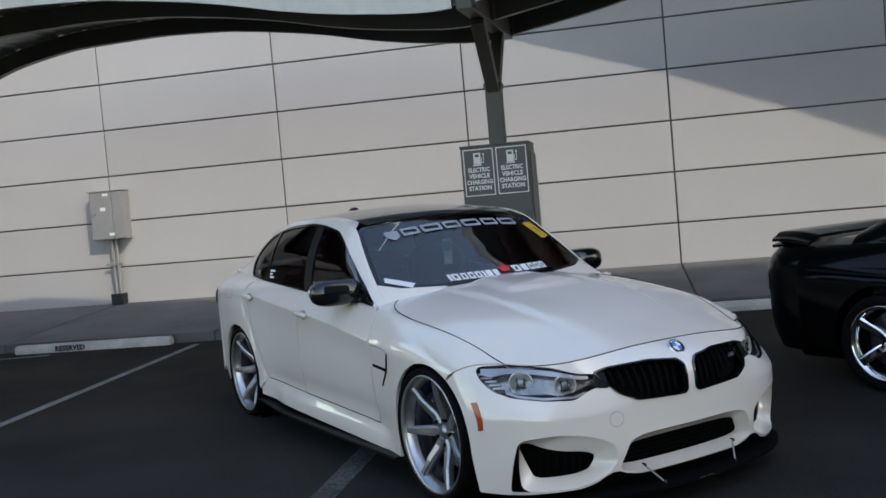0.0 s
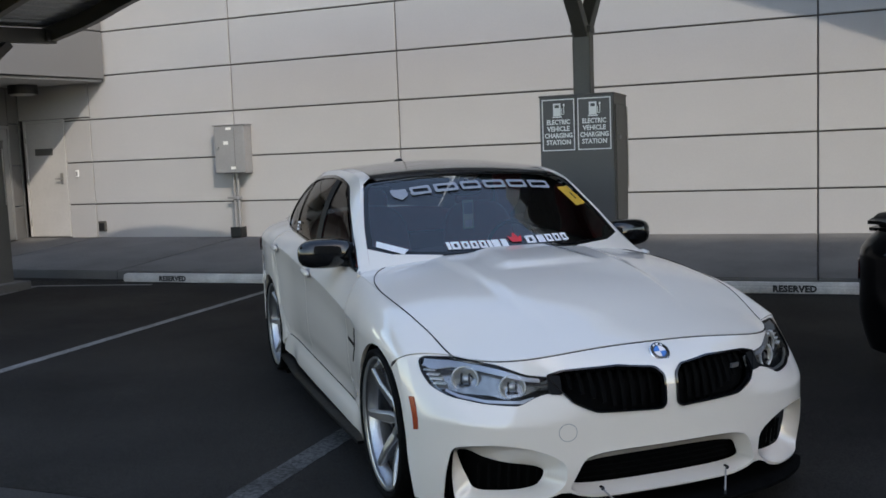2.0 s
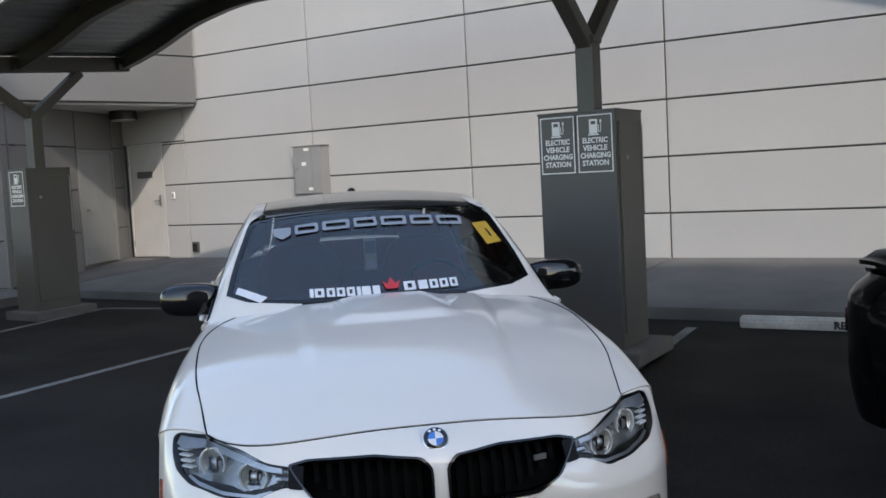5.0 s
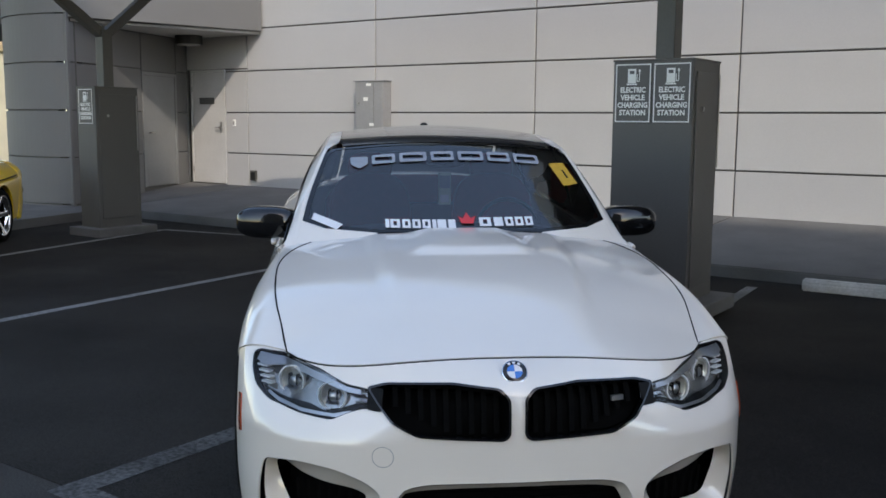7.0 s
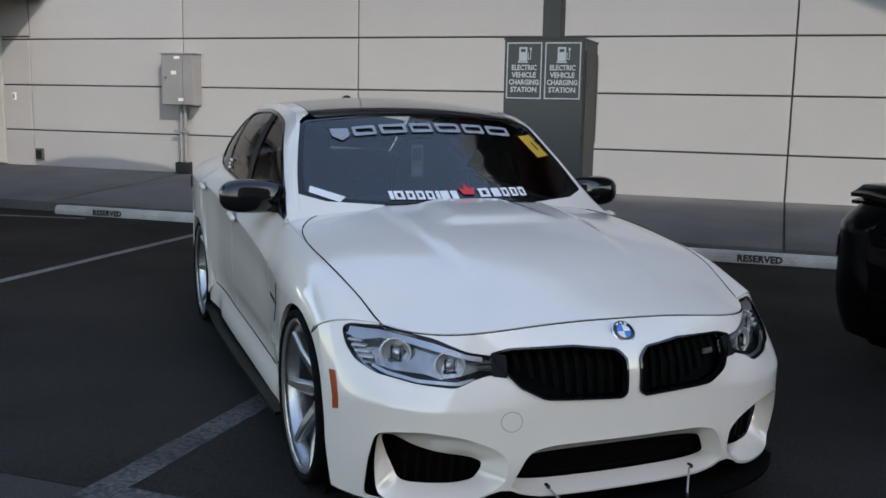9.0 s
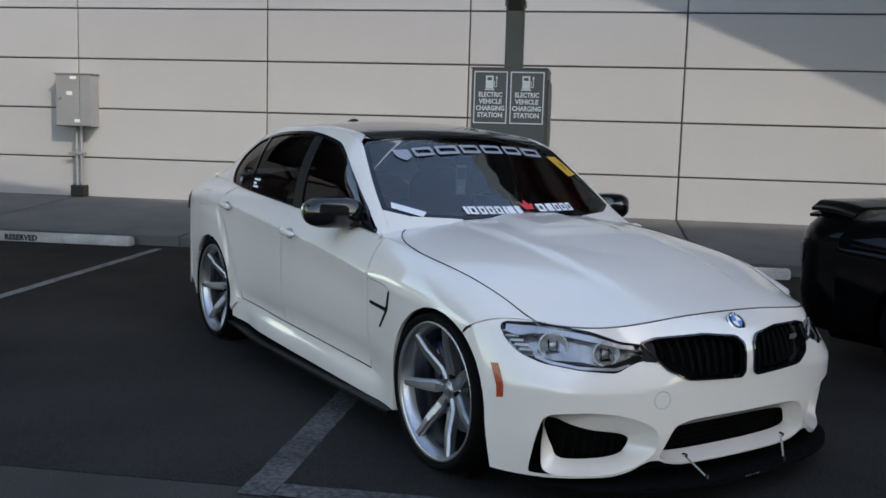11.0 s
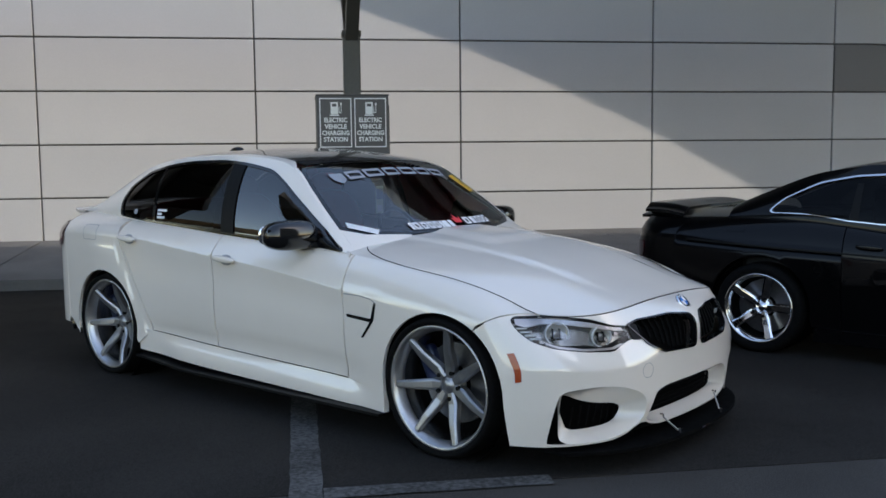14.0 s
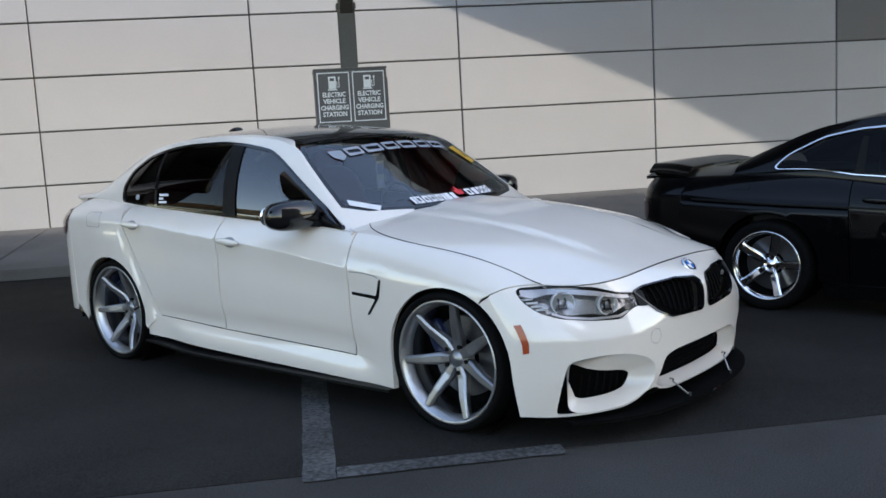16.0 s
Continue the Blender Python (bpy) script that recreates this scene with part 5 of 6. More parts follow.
def lip(name, outer, inner, depth, s=1):
    """A smooth band from the outer lip inwards to the inner one."""
    bm = bmesh.new()
    rows = []
    for j in range(7):
        k = j / 6
        row = []
        for a, b in zip(outer, inner):
            y, z = a[0] + (b[0] - a[0]) * k, a[1] + (b[1] - a[1]) * k
            p = at_nose(s * y, z)
            back = 0.010 * smoothstep((abs(a[0]) - 0.75) / 0.02)
            row.append(bm.verts.new(p + Vector((-back - (depth - back) * k**0.85, 0, 0))))
        rows.append(row)
    for p, q in zip(rows, rows[1:]):
        for i in range(len(p)):
            bm.faces.new((p[i - 1], p[i], q[i], q[i - 1]))
    bmesh.ops.recalc_face_normals(bm, faces=bm.faces)
    return part(name, bm, M_PAINT, sedan, smooth=True)


lip("mouth_lip", MOUTH, MOUTH_IN, 0.080)
FOOT_Z = spline((0.0, 0.171), (0.286, 0.170), (0.37, 0.184), (0.425, 0.203), (0.46, 0.196), (0.515, 0.164), (0.59, 0.144), (0.68, 0.139), (0.83, 0.133), (0.93, 0.132))


def arch_q(z):
    """Where the bumper meets the wheel arch at a height."""
    cx, cz, r = ARCH_F
    x = cx + math.sqrt(max(0, r * r - (z - cz) ** 2)) if z > cz else cx + r + 0.12 * (cz - z)
    return solve_for(lambda t: -nose(t, z)[0], -x, 0.3, 1.0)


foot = nose_plan(arch_q(0.132))[1] - 0.012
rise = [0.132 + (0.612 - 0.132) * i / 16 for i in range(17)]
outline = [(arch_q(z), z) for z in rise] + [(arch_q(0.612) - 0.001, 0.6148)] + [(q_of(y), border(abs(y)).z) for y in [0.9215, 0.9165] + [0.91 - 0.026 * i for i in range(71)] + [-0.9165, -0.9215]] + [(-arch_q(0.612) + 0.001, 0.6148)] + [(-arch_q(z), z) for z in rise[::-1]] + [(q_of(y), FOOT_Z(abs(y))) for y in [foot * (i / 26 - 1) for i in range(53)]]
holes = [on_nose(p) for shape in (KIDNEY, LAMP, SHELF) for p in both(shape)] + [on_nose(MOUTH)]
bumper = patch("front_bumper", nose, outline, holes, M_PAINT, sedan, 0.014, 0.006)


def ring_outline(shape, k, c):
    return [(c[0] + (y - c[0]) * k[0], c[1] + (z - c[1]) * k[1]) for y, z in shape]


for s in (-1, 1):
    m = lambda pts: [(s * y, z) for y, z in pts]
    # kidney grille: frame, slats, backing
    gr = patch("grille_frame", nose, on_nose(m(KIDNEY)), [on_nose(m(ring_outline(KIDNEY, (0.962, 0.935), (0.215, 0.558))))], M_GLOSSBLACK, sedan, 0.012, 0.03, lift=0.006, label="gloss black kidney grille")
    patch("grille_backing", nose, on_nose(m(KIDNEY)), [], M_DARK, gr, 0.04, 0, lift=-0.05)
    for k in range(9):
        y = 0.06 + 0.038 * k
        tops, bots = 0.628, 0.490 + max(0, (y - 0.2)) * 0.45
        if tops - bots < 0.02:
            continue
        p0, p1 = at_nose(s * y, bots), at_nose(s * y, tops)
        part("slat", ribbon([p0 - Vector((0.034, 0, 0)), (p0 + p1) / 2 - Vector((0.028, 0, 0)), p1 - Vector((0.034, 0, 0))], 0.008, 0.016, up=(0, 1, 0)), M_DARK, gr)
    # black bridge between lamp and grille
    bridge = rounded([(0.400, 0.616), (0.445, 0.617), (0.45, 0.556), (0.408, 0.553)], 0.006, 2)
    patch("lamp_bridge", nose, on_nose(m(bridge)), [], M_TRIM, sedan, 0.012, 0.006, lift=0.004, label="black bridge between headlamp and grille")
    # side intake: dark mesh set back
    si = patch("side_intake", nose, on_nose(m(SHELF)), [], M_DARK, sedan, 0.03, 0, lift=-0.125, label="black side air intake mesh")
    lip("intake_lip", SHELF_OUT, SHELF_IN, 0.100, s)
    for k in range(7):
        y = 0.47 + 0.033 * k
        p0, p1 = at_nose(s * y, 0.19), at_nose(s * y, 0.285)
        part("mesh_bar", ribbon([p0 - Vector((0.11, 0, 0)), p1 - Vector((0.11, 0, 0))], 0.006, 0.01, up=(0, 1, 0)), M_DARK, si)
    # side marker on the bumper's flank
    mk = [(0.383, 0.536), (0.413, 0.540), (0.452, 0.420), (0.426, 0.414)]
    mq = [(s * solve_for(lambda t: -nose(t, z)[0], -x, 0.3, 1.0), z) for x, z in mk]
    patch("side_marker", nose, mq, [], M_AMBER, sedan, 0.02, 0.004, lift=0.004, label="amber red side marker")
    # headlamp: housing, two lens units, light ring, cover
    lp = patch("headlamp", nose, on_nose(m(LAMP)), [], M_LAMPDARK, sedan, 0.02, 0, lift=-0.040, label="headlamp with twin round lens units")
    patch("lamp_bezel", nose, on_nose(m(LAMP)), [on_nose(m(ring_outline(LAMP, (0.988, 0.97), (0.62, 0.58))))], M_TRIM, lp, 0.015, 0.03, lift=-0.001)
    for cy, cz, rr in ((0.702, 0.594, 0.050), (0.566, 0.578, 0.046)):
        p = at_nose(s * cy, cz)
        d = Vector((1.0, s * (0.75 if cy > 0.6 else 0.45), 0.05)).normalized()
        mm = Matrix.Translation(p - d * 0.038) @ d.to_track_quat("-Y", "Z").to_matrix().to_4x4()
        u = part("lens_unit", moved(lathe([(0.0, 0.022), (rr * 0.5, 0.012), (rr * 0.86, -0.002), (rr * 0.98, -0.008), (rr * 0.98, 0.02)], 32), mm), M_LAMPWARM, lp, "bright reflector of a lens unit", smooth=True)
        part("projector", moved(blob(rr * 0.46, 0.012, rr * 0.34, 2.2), mm @ pose(0, 0.004, -rr * 0.10)), M_SILVER, u, smooth=True)
        part("shutter", moved(box((-rr * 0.52, -0.014, -rr * 0.60), (rr * 0.52, 0.010, -rr * 0.42), 0.004), mm), M_GLOSSBLACK, u)
        for bx_ in (-0.34, 0.30):
            part("reflector_rib", moved(box((rr * (bx_ - 0.05), -0.010, -rr * 0.5), (rr * (bx_ + 0.05), 0.012, rr * 0.42), 0.003), mm), M_GLOSSBLACK, u)
        oct_ = [(rr * 1.06 * math.cos(a), -0.010, rr * 0.98 * math.sin(a)) for a in [radians(118 + i * (304 / 16)) for i in range(17)]]
        part("light_ring", moved(ribbon(oct_, 0.0045, 0.010, up=(0, 1, 0)), mm), M_DRL, u, "pale daylight light ring")
    for k in range(5):
        z = 0.575 + 0.014 * k
        pts = [at_nose(s * y, z) - Vector((0.03, s * 0.018, 0)) for y in (0.765 + 0.006 * k, 0.785 + 0.006 * k, 0.80 + 0.006 * k)]
        part("turn_fin", ribbon(pts, 0.02, 0.006), M_DRL, lp)
    upper = [(0.47, 0.611), (0.512, 0.616), (0.59, 0.640), (0.65, 0.651), (0.72, 0.658), (0.80, 0.662)]
    lower = [(0.812, 0.640), (0.79, 0.628), (0.72, 0.638), (0.65, 0.632), (0.59, 0.620), (0.512, 0.602), (0.47, 0.598)]
    patch("lamp_brow", nose, on_nose(m(upper + lower)), [], M_SILVER, lp, 0.02, 0.006, lift=-0.008, label="bright upper lamp strip")
    floor_ = [(0.45, 0.562), (0.51, 0.548), (0.56, 0.524), (0.665, 0.529), (0.75, 0.546), (0.79, 0.572), (0.76, 0.575), (0.70, 0.562), (0.64, 0.560), (0.60, 0.548), (0.54, 0.560), (0.48, 0.580), (0.45, 0.583)]
    patch("lamp_floor", nose, on_nose(m(floor_)), [], M_TRIM, lp, 0.02, 0.004, lift=-0.030, label="black lower lamp panel")
    under = [(0.50, 0.545), (0.55, 0.530), (0.66, 0.531), (0.735, 0.545), (0.77, 0.562), (0.765, 0.569), (0.73, 0.554), (0.66, 0.540), (0.555, 0.539), (0.505, 0.552)]
    patch("lamp_sill", nose, on_nose(m(under)), [], M_SILVER, lp, 0.02, 0.006, lift=-0.010, label="bright lower lamp strip")
    for k in range(2):
        pts = [at_nose(s * y, 0.570 + 0.014 * k) - Vector((0.02, 0, 0)) for y in (0.42, 0.45, 0.485)]
        part("inner_fin", ribbon(pts, 0.012, 0.003), M_CHROME, lp)
    cover_ = patch("lamp_cover", nose, on_nose(m(LAMP)), [], M_CLEAR, lp, 0.02, 0, lift=0.001, label="clear headlamp cover")
    cover_.visible_shadow = False

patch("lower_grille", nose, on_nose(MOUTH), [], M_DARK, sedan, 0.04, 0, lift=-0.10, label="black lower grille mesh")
for k in range(4):
    z = 0.215 + 0.021 * k
    part("grille_bar", ribbon([at_nose(y, z) - Vector((0.09, 0, 0)) for y in [-0.32 + 0.04 * i for i in range(17)]], 0.010, 0.005), M_DARK, sedan)
cap = [(-0.405 + 0.033 * math.cos(a), 0.423 + 0.033 * math.sin(a)) for a in [2 * math.pi * i / 28 for i in range(28)]]
cap_in = [(-0.405 + 0.031 * math.cos(a), 0.423 + 0.031 * math.sin(a)) for a in [2 * math.pi * i / 28 for i in range(28)]]
patch("tow_cap_seam", nose, on_nose(cap), [on_nose(cap_in)], M_BOX, sedan, 0.008, 0, lift=0.0012)
part("grille_badge", ribbon([at_nose(y, 0.585) - Vector((0.008, 0, 0)) for y in (0.30, 0.32, 0.340)], 0.010, 0.016), M_SILVER, sedan, "small silver badge on the grille")

# round emblem: black ring, quarters of blue and white, thin silver rim
p = Vector(nose(0.0, 0.687)) + Vector((0.004, 0, 0.002))
d = Vector((0.72, 0, 0.69))
mm = Matrix.Translation(p) @ d.to_track_quat("Z", "Y").to_matrix().to_4x4()
em = part("emblem", moved(lathe([(0.0, 0.003), (0.036, 0.003), (0.041, 0.0), (0.041, -0.008)], 40, "Z"), mm), M_GLOSSBLACK, sedan, "round emblem with blue and white quarters", smooth=True)
part("emblem_rim", moved(lathe([(0.0385, 0.0035), (0.041, 0.003), (0.042, -0.004)], 40, "Z"), mm), M_CHROME, em, smooth=True)
for k in range(4):
    bm = bmesh.new()
    c = bm.verts.new((0, 0, 0.0042))
    rim_v = [bm.verts.new((0.025 * math.cos(a), 0.025 * math.sin(a), 0.0042)) for a in [math.pi / 2 * (k + i / 8) for i in range(9)]]
    for a, b in zip(rim_v, rim_v[1:]):
        bm.faces.new((c, a, b))
    part("emblem_quarter", moved(bm, mm), M_BLUE if k % 2 else M_DECAL, em)
for k in range(3):
    a = radians(60 + 30 * k)
    part("emblem_mark", moved(box((-0.0045, -0.0035, 0), (0.0045, 0.0035, 0.0045)), mm @ pose(0.0315 * math.cos(a), 0.0315 * math.sin(a), 0, 0, 0, math.degrees(a) - 90)), M_DECAL, em)

# splitter with its rods
pts = []
for i in range(61):
    y = -0.80 + 1.6 * i / 60
    x, yy = nose_plan(abs(q_of(y)))
    pts.append((x + 0.045 * (1 - min(1.0, abs(y) / 0.78) ** 3), y))
bm = prism([(0.36, -0.79)] + pts + [(0.36, 0.79)], 0.100, 0.114)
part("splitter", bm, M_DARK, sedan, "black front splitter")
val = [(0.36, -0.74)] + [(x - 0.19, y * 0.94) for x, y in pts] + [(0.36, 0.74)]
part("valance", prism(val, 0.112, 0.200), M_DARK, sedan)
for y0, y1 in ((-0.285, -0.215), (0.270, 0.225)):
    a, b = Vector((0.800, y0, 0.205)), Vector((0.855, y1, 0.122))
    rod = part("splitter_rod", tube(a, b, 0.004, 10), M_HARDWARE, sedan, "thin chrome splitter rod")
    part("rod_end", tube(b - Vector((0, 0, 0.004)), b + Vector((0, 0, 0.014)), 0.009, 10), M_CHROME, rod)
    part("rod_end", tube(a - Vector((0.006, 0, 0)), a + Vector((0.010, 0, 0)), 0.008, 10), M_CHROME, rod)
part("splitter_badge", box((0.868, -0.035, 0.103), (0.8860, 0.0, 0.109), 0.001), M_CALIPER, sedan)
part("splitter_badge", box((0.868, 0.006, 0.103), (0.8860, 0.05, 0.109), 0.001), M_REDLENS, sedan)

# ---- decals on the windscreen ----


def screen(y, z):
    """The point of the windscreen at a breadth and height."""
    y, z = y * 1.045, z + 0.046
    x = solve_for(lambda u: top(-u, y / TOP_Y(-u))[2], z, 0.68, 1.40)
    return top(-x, y / TOP_Y(-x))


def decal(name, pts, material, label=""):
    return patch(name, screen, pts, [], material, sedan, 0.03, 0, lift=0.004, label=label, flip=False)


def word_blocks(name, y0, y1, z0, z1, widths, material, label, gap=0.2):
    """A row of plain blocks in place of a brand's lettering."""
    total = sum(widths)
    y = y0
    for w in widths:
        e = y + (y1 - y0) * w / total
        g = (e - y) * gap
        rim = [(y, z0), (e - g, z0), (e - g, z1), (y, z1)]
        cy, cz = (y + e - g) / 2, (z0 + z1) / 2
        slit = [[(cy + (u - cy) * 0.36, cz + (v - cz) * 0.5) for u, v in rim]] if w > 0.92 and w != 1.1 else []
        patch(name, screen, rim, slit, material, sedan, 0.03, 0, lift=0.004, label=label)
        y = e


word_blocks("lower_decal", -0.327, -0.014, 0.946, 0.980, (0.5, 1.2, 1, 1, 1, 0.5, 1.1, 0.9), M_DECAL, "plain white vinyl block on the glass")
word_blocks("lower_decal", 0.085, 0.340, 0.953, 0.988, (1.4, 1.1, 1, 1, 0.95), M_DECAL, "plain white vinyl block on the glass")
decal("crown_decal", [(0.006, 0.964), (0.058, 0.964), (0.072, 0.996), (0.050, 0.984), (0.032, 1.010), (0.014, 0.984), (-0.008, 0.996)], M_DECALRED, "red vinyl crown")
total = 6.35
y = -0.372
for w in (1, 1.15, 1, 1.1, 1, 1.1):
    e = y + 0.83 * w / total - 0.02
    lo_, hi_ = (1.213 + 0.024 * (1 - ((u - 0.04) / 0.42) ** 2) for u in (y, e))
    rim = rounded([(y, lo_), (e, hi_), (e, hi_ + 0.042), (y, lo_ + 0.042)], 0.008, 2)
    slit = [((y + e) / 2 + (u - (y + e) / 2) * 0.74, (lo_ + hi_) / 2 + 0.021 + (v - (lo_ + hi_) / 2 - 0.021) * 0.42) for u, v in rim]
    patch("banner_decal", screen, rim, [slit], M_DECALGREY, sedan, 0.02, 0, lift=0.004, label="plain silver vinyl shape on the glass")
    y = e + 0.02
decal("shield_decal", rounded([(-0.475, 1.245), (-0.39, 1.249), (-0.392, 1.215), (-0.432, 1.193), (-0.472, 1.211)], 0.008), M_DECALGREY, "silver vinyl shield")
decal("corner_decal", [(-0.640, 0.996), (-0.51, 0.954), (-0.54, 0.932), (-0.652, 0.970)], M_DECAL, "white vinyl strip in the corner")
decal("yellow_tag", [(0.487, 1.218), (0.565, 1.221), (0.612, 1.122), (0.535, 1.114)], M_YELLOWTAG, "yellow paper tag")
decal("tag_mark", [(0.545, 1.188), (0.555, 1.188), (0.573, 1.150), (0.562, 1.149)], M_TRIM)

# ---- cabin ----
part("floor_pan", box((-3.6, -0.62, 0.14), (0.35, 0.62, 0.30), 0.03), M_DARK, sedan)
part("engine_bay", box((-0.72, -0.60, 0.28), (0.44, 0.60, 0.60), 0.04), M_DARK, sedan)
part("cabin_tub", join(box((-2.9, -0.79, 0.28), (-0.72, -0.74, 0.88)), box((-2.9, 0.74, 0.28), (-0.72, 0.79, 0.88)), box((-2.9, -0.74, 0.25), (-0.72, 0.74, 0.30)), box((-3.4, -0.60, 0.30), (-2.62, 0.60, 0.93))), M_CABIN, sedan)
part("dashboard", moved(blob(0.27, 0.70, 0.13, 3.2), pose(-1.06, 0, 0.825, 0, 4, 0)), M_CABIN, sedan, "black dashboard", smooth=True)
sw = part("steering_wheel", moved(lathe([(0.165, -0.014), (0.181, -0.008), (0.181, 0.008), (0.165, 0.014), (0.158, 0.0), (0.165, -0.014)], 36), pose(-1.40, 0.36, 0.90, 0, 0, 90) @ pose(0, 0, 0, -24, 0, 0)), M_CABIN, sedan, smooth=True)
part("wheel_boss", moved(blob(0.06, 0.02, 0.05, 2.5), pose(-1.40, 0.36, 0.90, 0, 0, 90) @ pose(0, 0, 0, -24, 0, 0)), M_CABIN, sw, smooth=True)
for s in (-1, 1):
    st = part("front_seat", moved(blob(0.27, 0.25, 0.09, 3.2), pose(-1.70, s * 0.37, 0.50)), M_LEATHER, sedan, "red leather front seat", smooth=True)
    part("seat_back", moved(blob(0.085, 0.25, 0.33, 3.0), pose(-2.00, s * 0.37, 0.85, 0, -14, 0)), M_LEATHER, st, smooth=True)
    part("head_rest", moved(blob(0.05, 0.135, 0.09, 2.6), pose(-2.10, s * 0.37, 1.20, 0, -10, 0)), M_LEATHER, st, smooth=True)
rs = part("rear_seat", moved(blob(0.25, 0.66, 0.10, 3.4), pose(-2.62, 0, 0.50)), M_LEATHER, sedan, "red leather rear bench", smooth=True)
part("seat_back", moved(blob(0.09, 0.66, 0.30, 3.4), pose(-2.86, 0, 0.82, 0, -18, 0)), M_LEATHER, rs, smooth=True)
im = part("rear_view_mirror", moved(blob(0.022, 0.105, 0.034, 3.0), pose(-1.29, 0, 1.272, 0, 0, 0)), M_GLOSSBLACK, sedan, smooth=True)
part("mirror_stem", tube((-1.26, 0, 1.335), (-1.285, 0, 1.29), 0.012), M_TRIM, im)
tag = part("hanging_permit", box((-1.222, -0.042, 1.050), (-1.219, 0.022, 1.215), 0.001), M_PAPER, sedan, "pale parking permit hanging from the mirror")
part("permit_photo", box((-1.2185, -0.032, 1.060), (-1.2175, 0.012, 1.10)), M_DECAL, tag)
part("permit_band", box((-1.2185, -0.038, 1.135), (-1.2175, 0.018, 1.20)), M_DECALGREY, tag)

# ---- wheels ----
for x, rear in ((0.0, False), (-2.815, True)):
    for s in (-1, 1):
        wd = 0.25 if not rear else 0.27
        wy = (0.915 if not rear else 0.902) - wd / 2
        spec = (sedan, pose(x, s * wy, 0.330, 0, 0, 0 if s < 0 else 180), 0.330, 0.286, wd, 7, 0.060 if not rear else 0.085, 0.058, M_SPOKE, M_SILVER, M_BARREL)
        wh = wheel(*spec, phase=0.135)
        wh["label"] = "silver seven-spoke alloy wheel"
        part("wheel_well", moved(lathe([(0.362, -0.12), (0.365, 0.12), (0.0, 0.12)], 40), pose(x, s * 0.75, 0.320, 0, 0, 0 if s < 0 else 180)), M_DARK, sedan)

# ---- two-door coupes: x forward from the rear axle, y to the left ----


def coupe(name, m, body, label, rim_mat, spokes, trim_mat, spoiler, ride=0.0):
    car = thing(name, m @ pose(0, 0, ride), label, "car")
    z_crease = spline((-0.95, 0.80), (0.0, 0.752), (0.95, 0.715), (2.0, 0.66), (3.2, 0.58))
    w_mid = spline((-1.05, 0.76), (-0.66, 0.865), (0.0, 0.898), (0.6, 0.888), (1.6, 0.885), (2.65, 0.89), (3.1, 0.84), (3.5, 0.66))
    w_low = spline((-1.05, 0.74), (-0.66, 0.835), (0.0, 0.890), (0.5, 0.845), (2.0, 0.845), (2.65, 0.885), (3.1, 0.82), (3.5, 0.64))
    z_belt = spline((-1.05, 0.905), (-0.3, 0.935), (0.2, 0.928), (1.0, 0.855), (1.9, 0.83), (2.6, 0.78), (3.2, 0.68), (3.5, 0.62))
    w_belt = spline((-1.05, 0.62), (-0.45, 0.72), (0.2, 0.775), (1.0, 0.785), (1.8, 0.76), (2.4, 0.72), (3.2, 0.62), (3.5, 0.5))
    top_y = spline((-0.30, 0.60), (0.05, 0.58), (0.40, 0.555), (1.0, 0.565), (1.3, 0.59), (1.9, 0.70))
    top_z = spline((-0.40, 0.965), (-0.05, 1.12), (0.35, 1.262), (0.75, 1.308), (1.1, 1.285), (1.35, 1.20), (1.9, 0.87))
    crown = spline((-0.30, 0.01), (0.4, 0.025), (0.9, 0.035), (1.35, 0.03), (1.9, 0.01))

    def flank(x, v):
        if v <= 1:
            y = w_low(x) + (w_mid(x) - w_low(x)) * math.sin(max(0, v) * math.pi / 2)
            return x, y, 0.20 + (z_crease(x) - 0.20) * v
        w = v - 1
        k = 0.55
        y = w_belt(x) + (w_mid(x) - 0.008 - w_belt(x)) * ((1 - k) * (1 - w) + k * math.cos(min(1.2, w) * math.pi / 2))
        return x, y, z_crease(x) + (z_belt(x) - z_crease(x)) * ((1 - k) * w + k * math.sin(min(1.2, w) * math.pi / 2))

    def cabin(x, w):
        yb, zb, yt, zt = w_belt(x), z_belt(x), top_y(x), top_z(x)
        return x, yb + (yt - yb) * max(0, w) ** 1.3 + 0.015 * math.sin(math.pi * min(1, max(0, w))), zb + (zt - zb) * (0.7 * w + 0.3 * math.sin(min(1, w) * math.pi / 2))

    def crown_top(x, n):
        return x, n * top_y(x), top_z(x) + crown(x) * (1 - n * n)

    def f_on(g, pts, hi):
        return [(x, solve_for(lambda v: g(x, v)[2], z, 0.0, hi)) for x, z in pts]

    def lid(x, n):
        return x, n * w_belt(x), z_belt(x) + 0.045 * (1 - abs(n) ** 3) + (0.02 * smoothstep((-0.7 - x) / 0.2))

    def tail_end(q, z):
        t, s = abs(q), (1 if q >= 0 else -1)
        r = max(0, (z - 0.78) / 0.14) ** 2
        return bez(-1.10, -1.10, -1.07, -0.64, t) + 0.06 * r + 0.10 * max(0, (0.5 - z) / 0.3) ** 2, s * (bez(0, 0.6, 0.88, 0.862, t) - 0.13 * r * t), z

    def front_end(q, z):
        t, s = abs(q), (1 if q >= 0 else -1)
        r = max(0, (z - 0.52) / 0.16) ** 2
        return bez(3.62, 3.62, 3.45, 3.0, t) - 0.18 * r, s * (bez(0, 0.5, 0.84, 0.845, t) - 0.12 * r * t), z

    dlo = rounded([(0.0, 0.978), (0.10, 1.075), (0.33, 1.190), (0.58, 1.238), (0.95, 1.243), (1.20, 1.185), (1.66, 0.90), (0.95, 0.905), (0.60, 0.93)], 0.05)
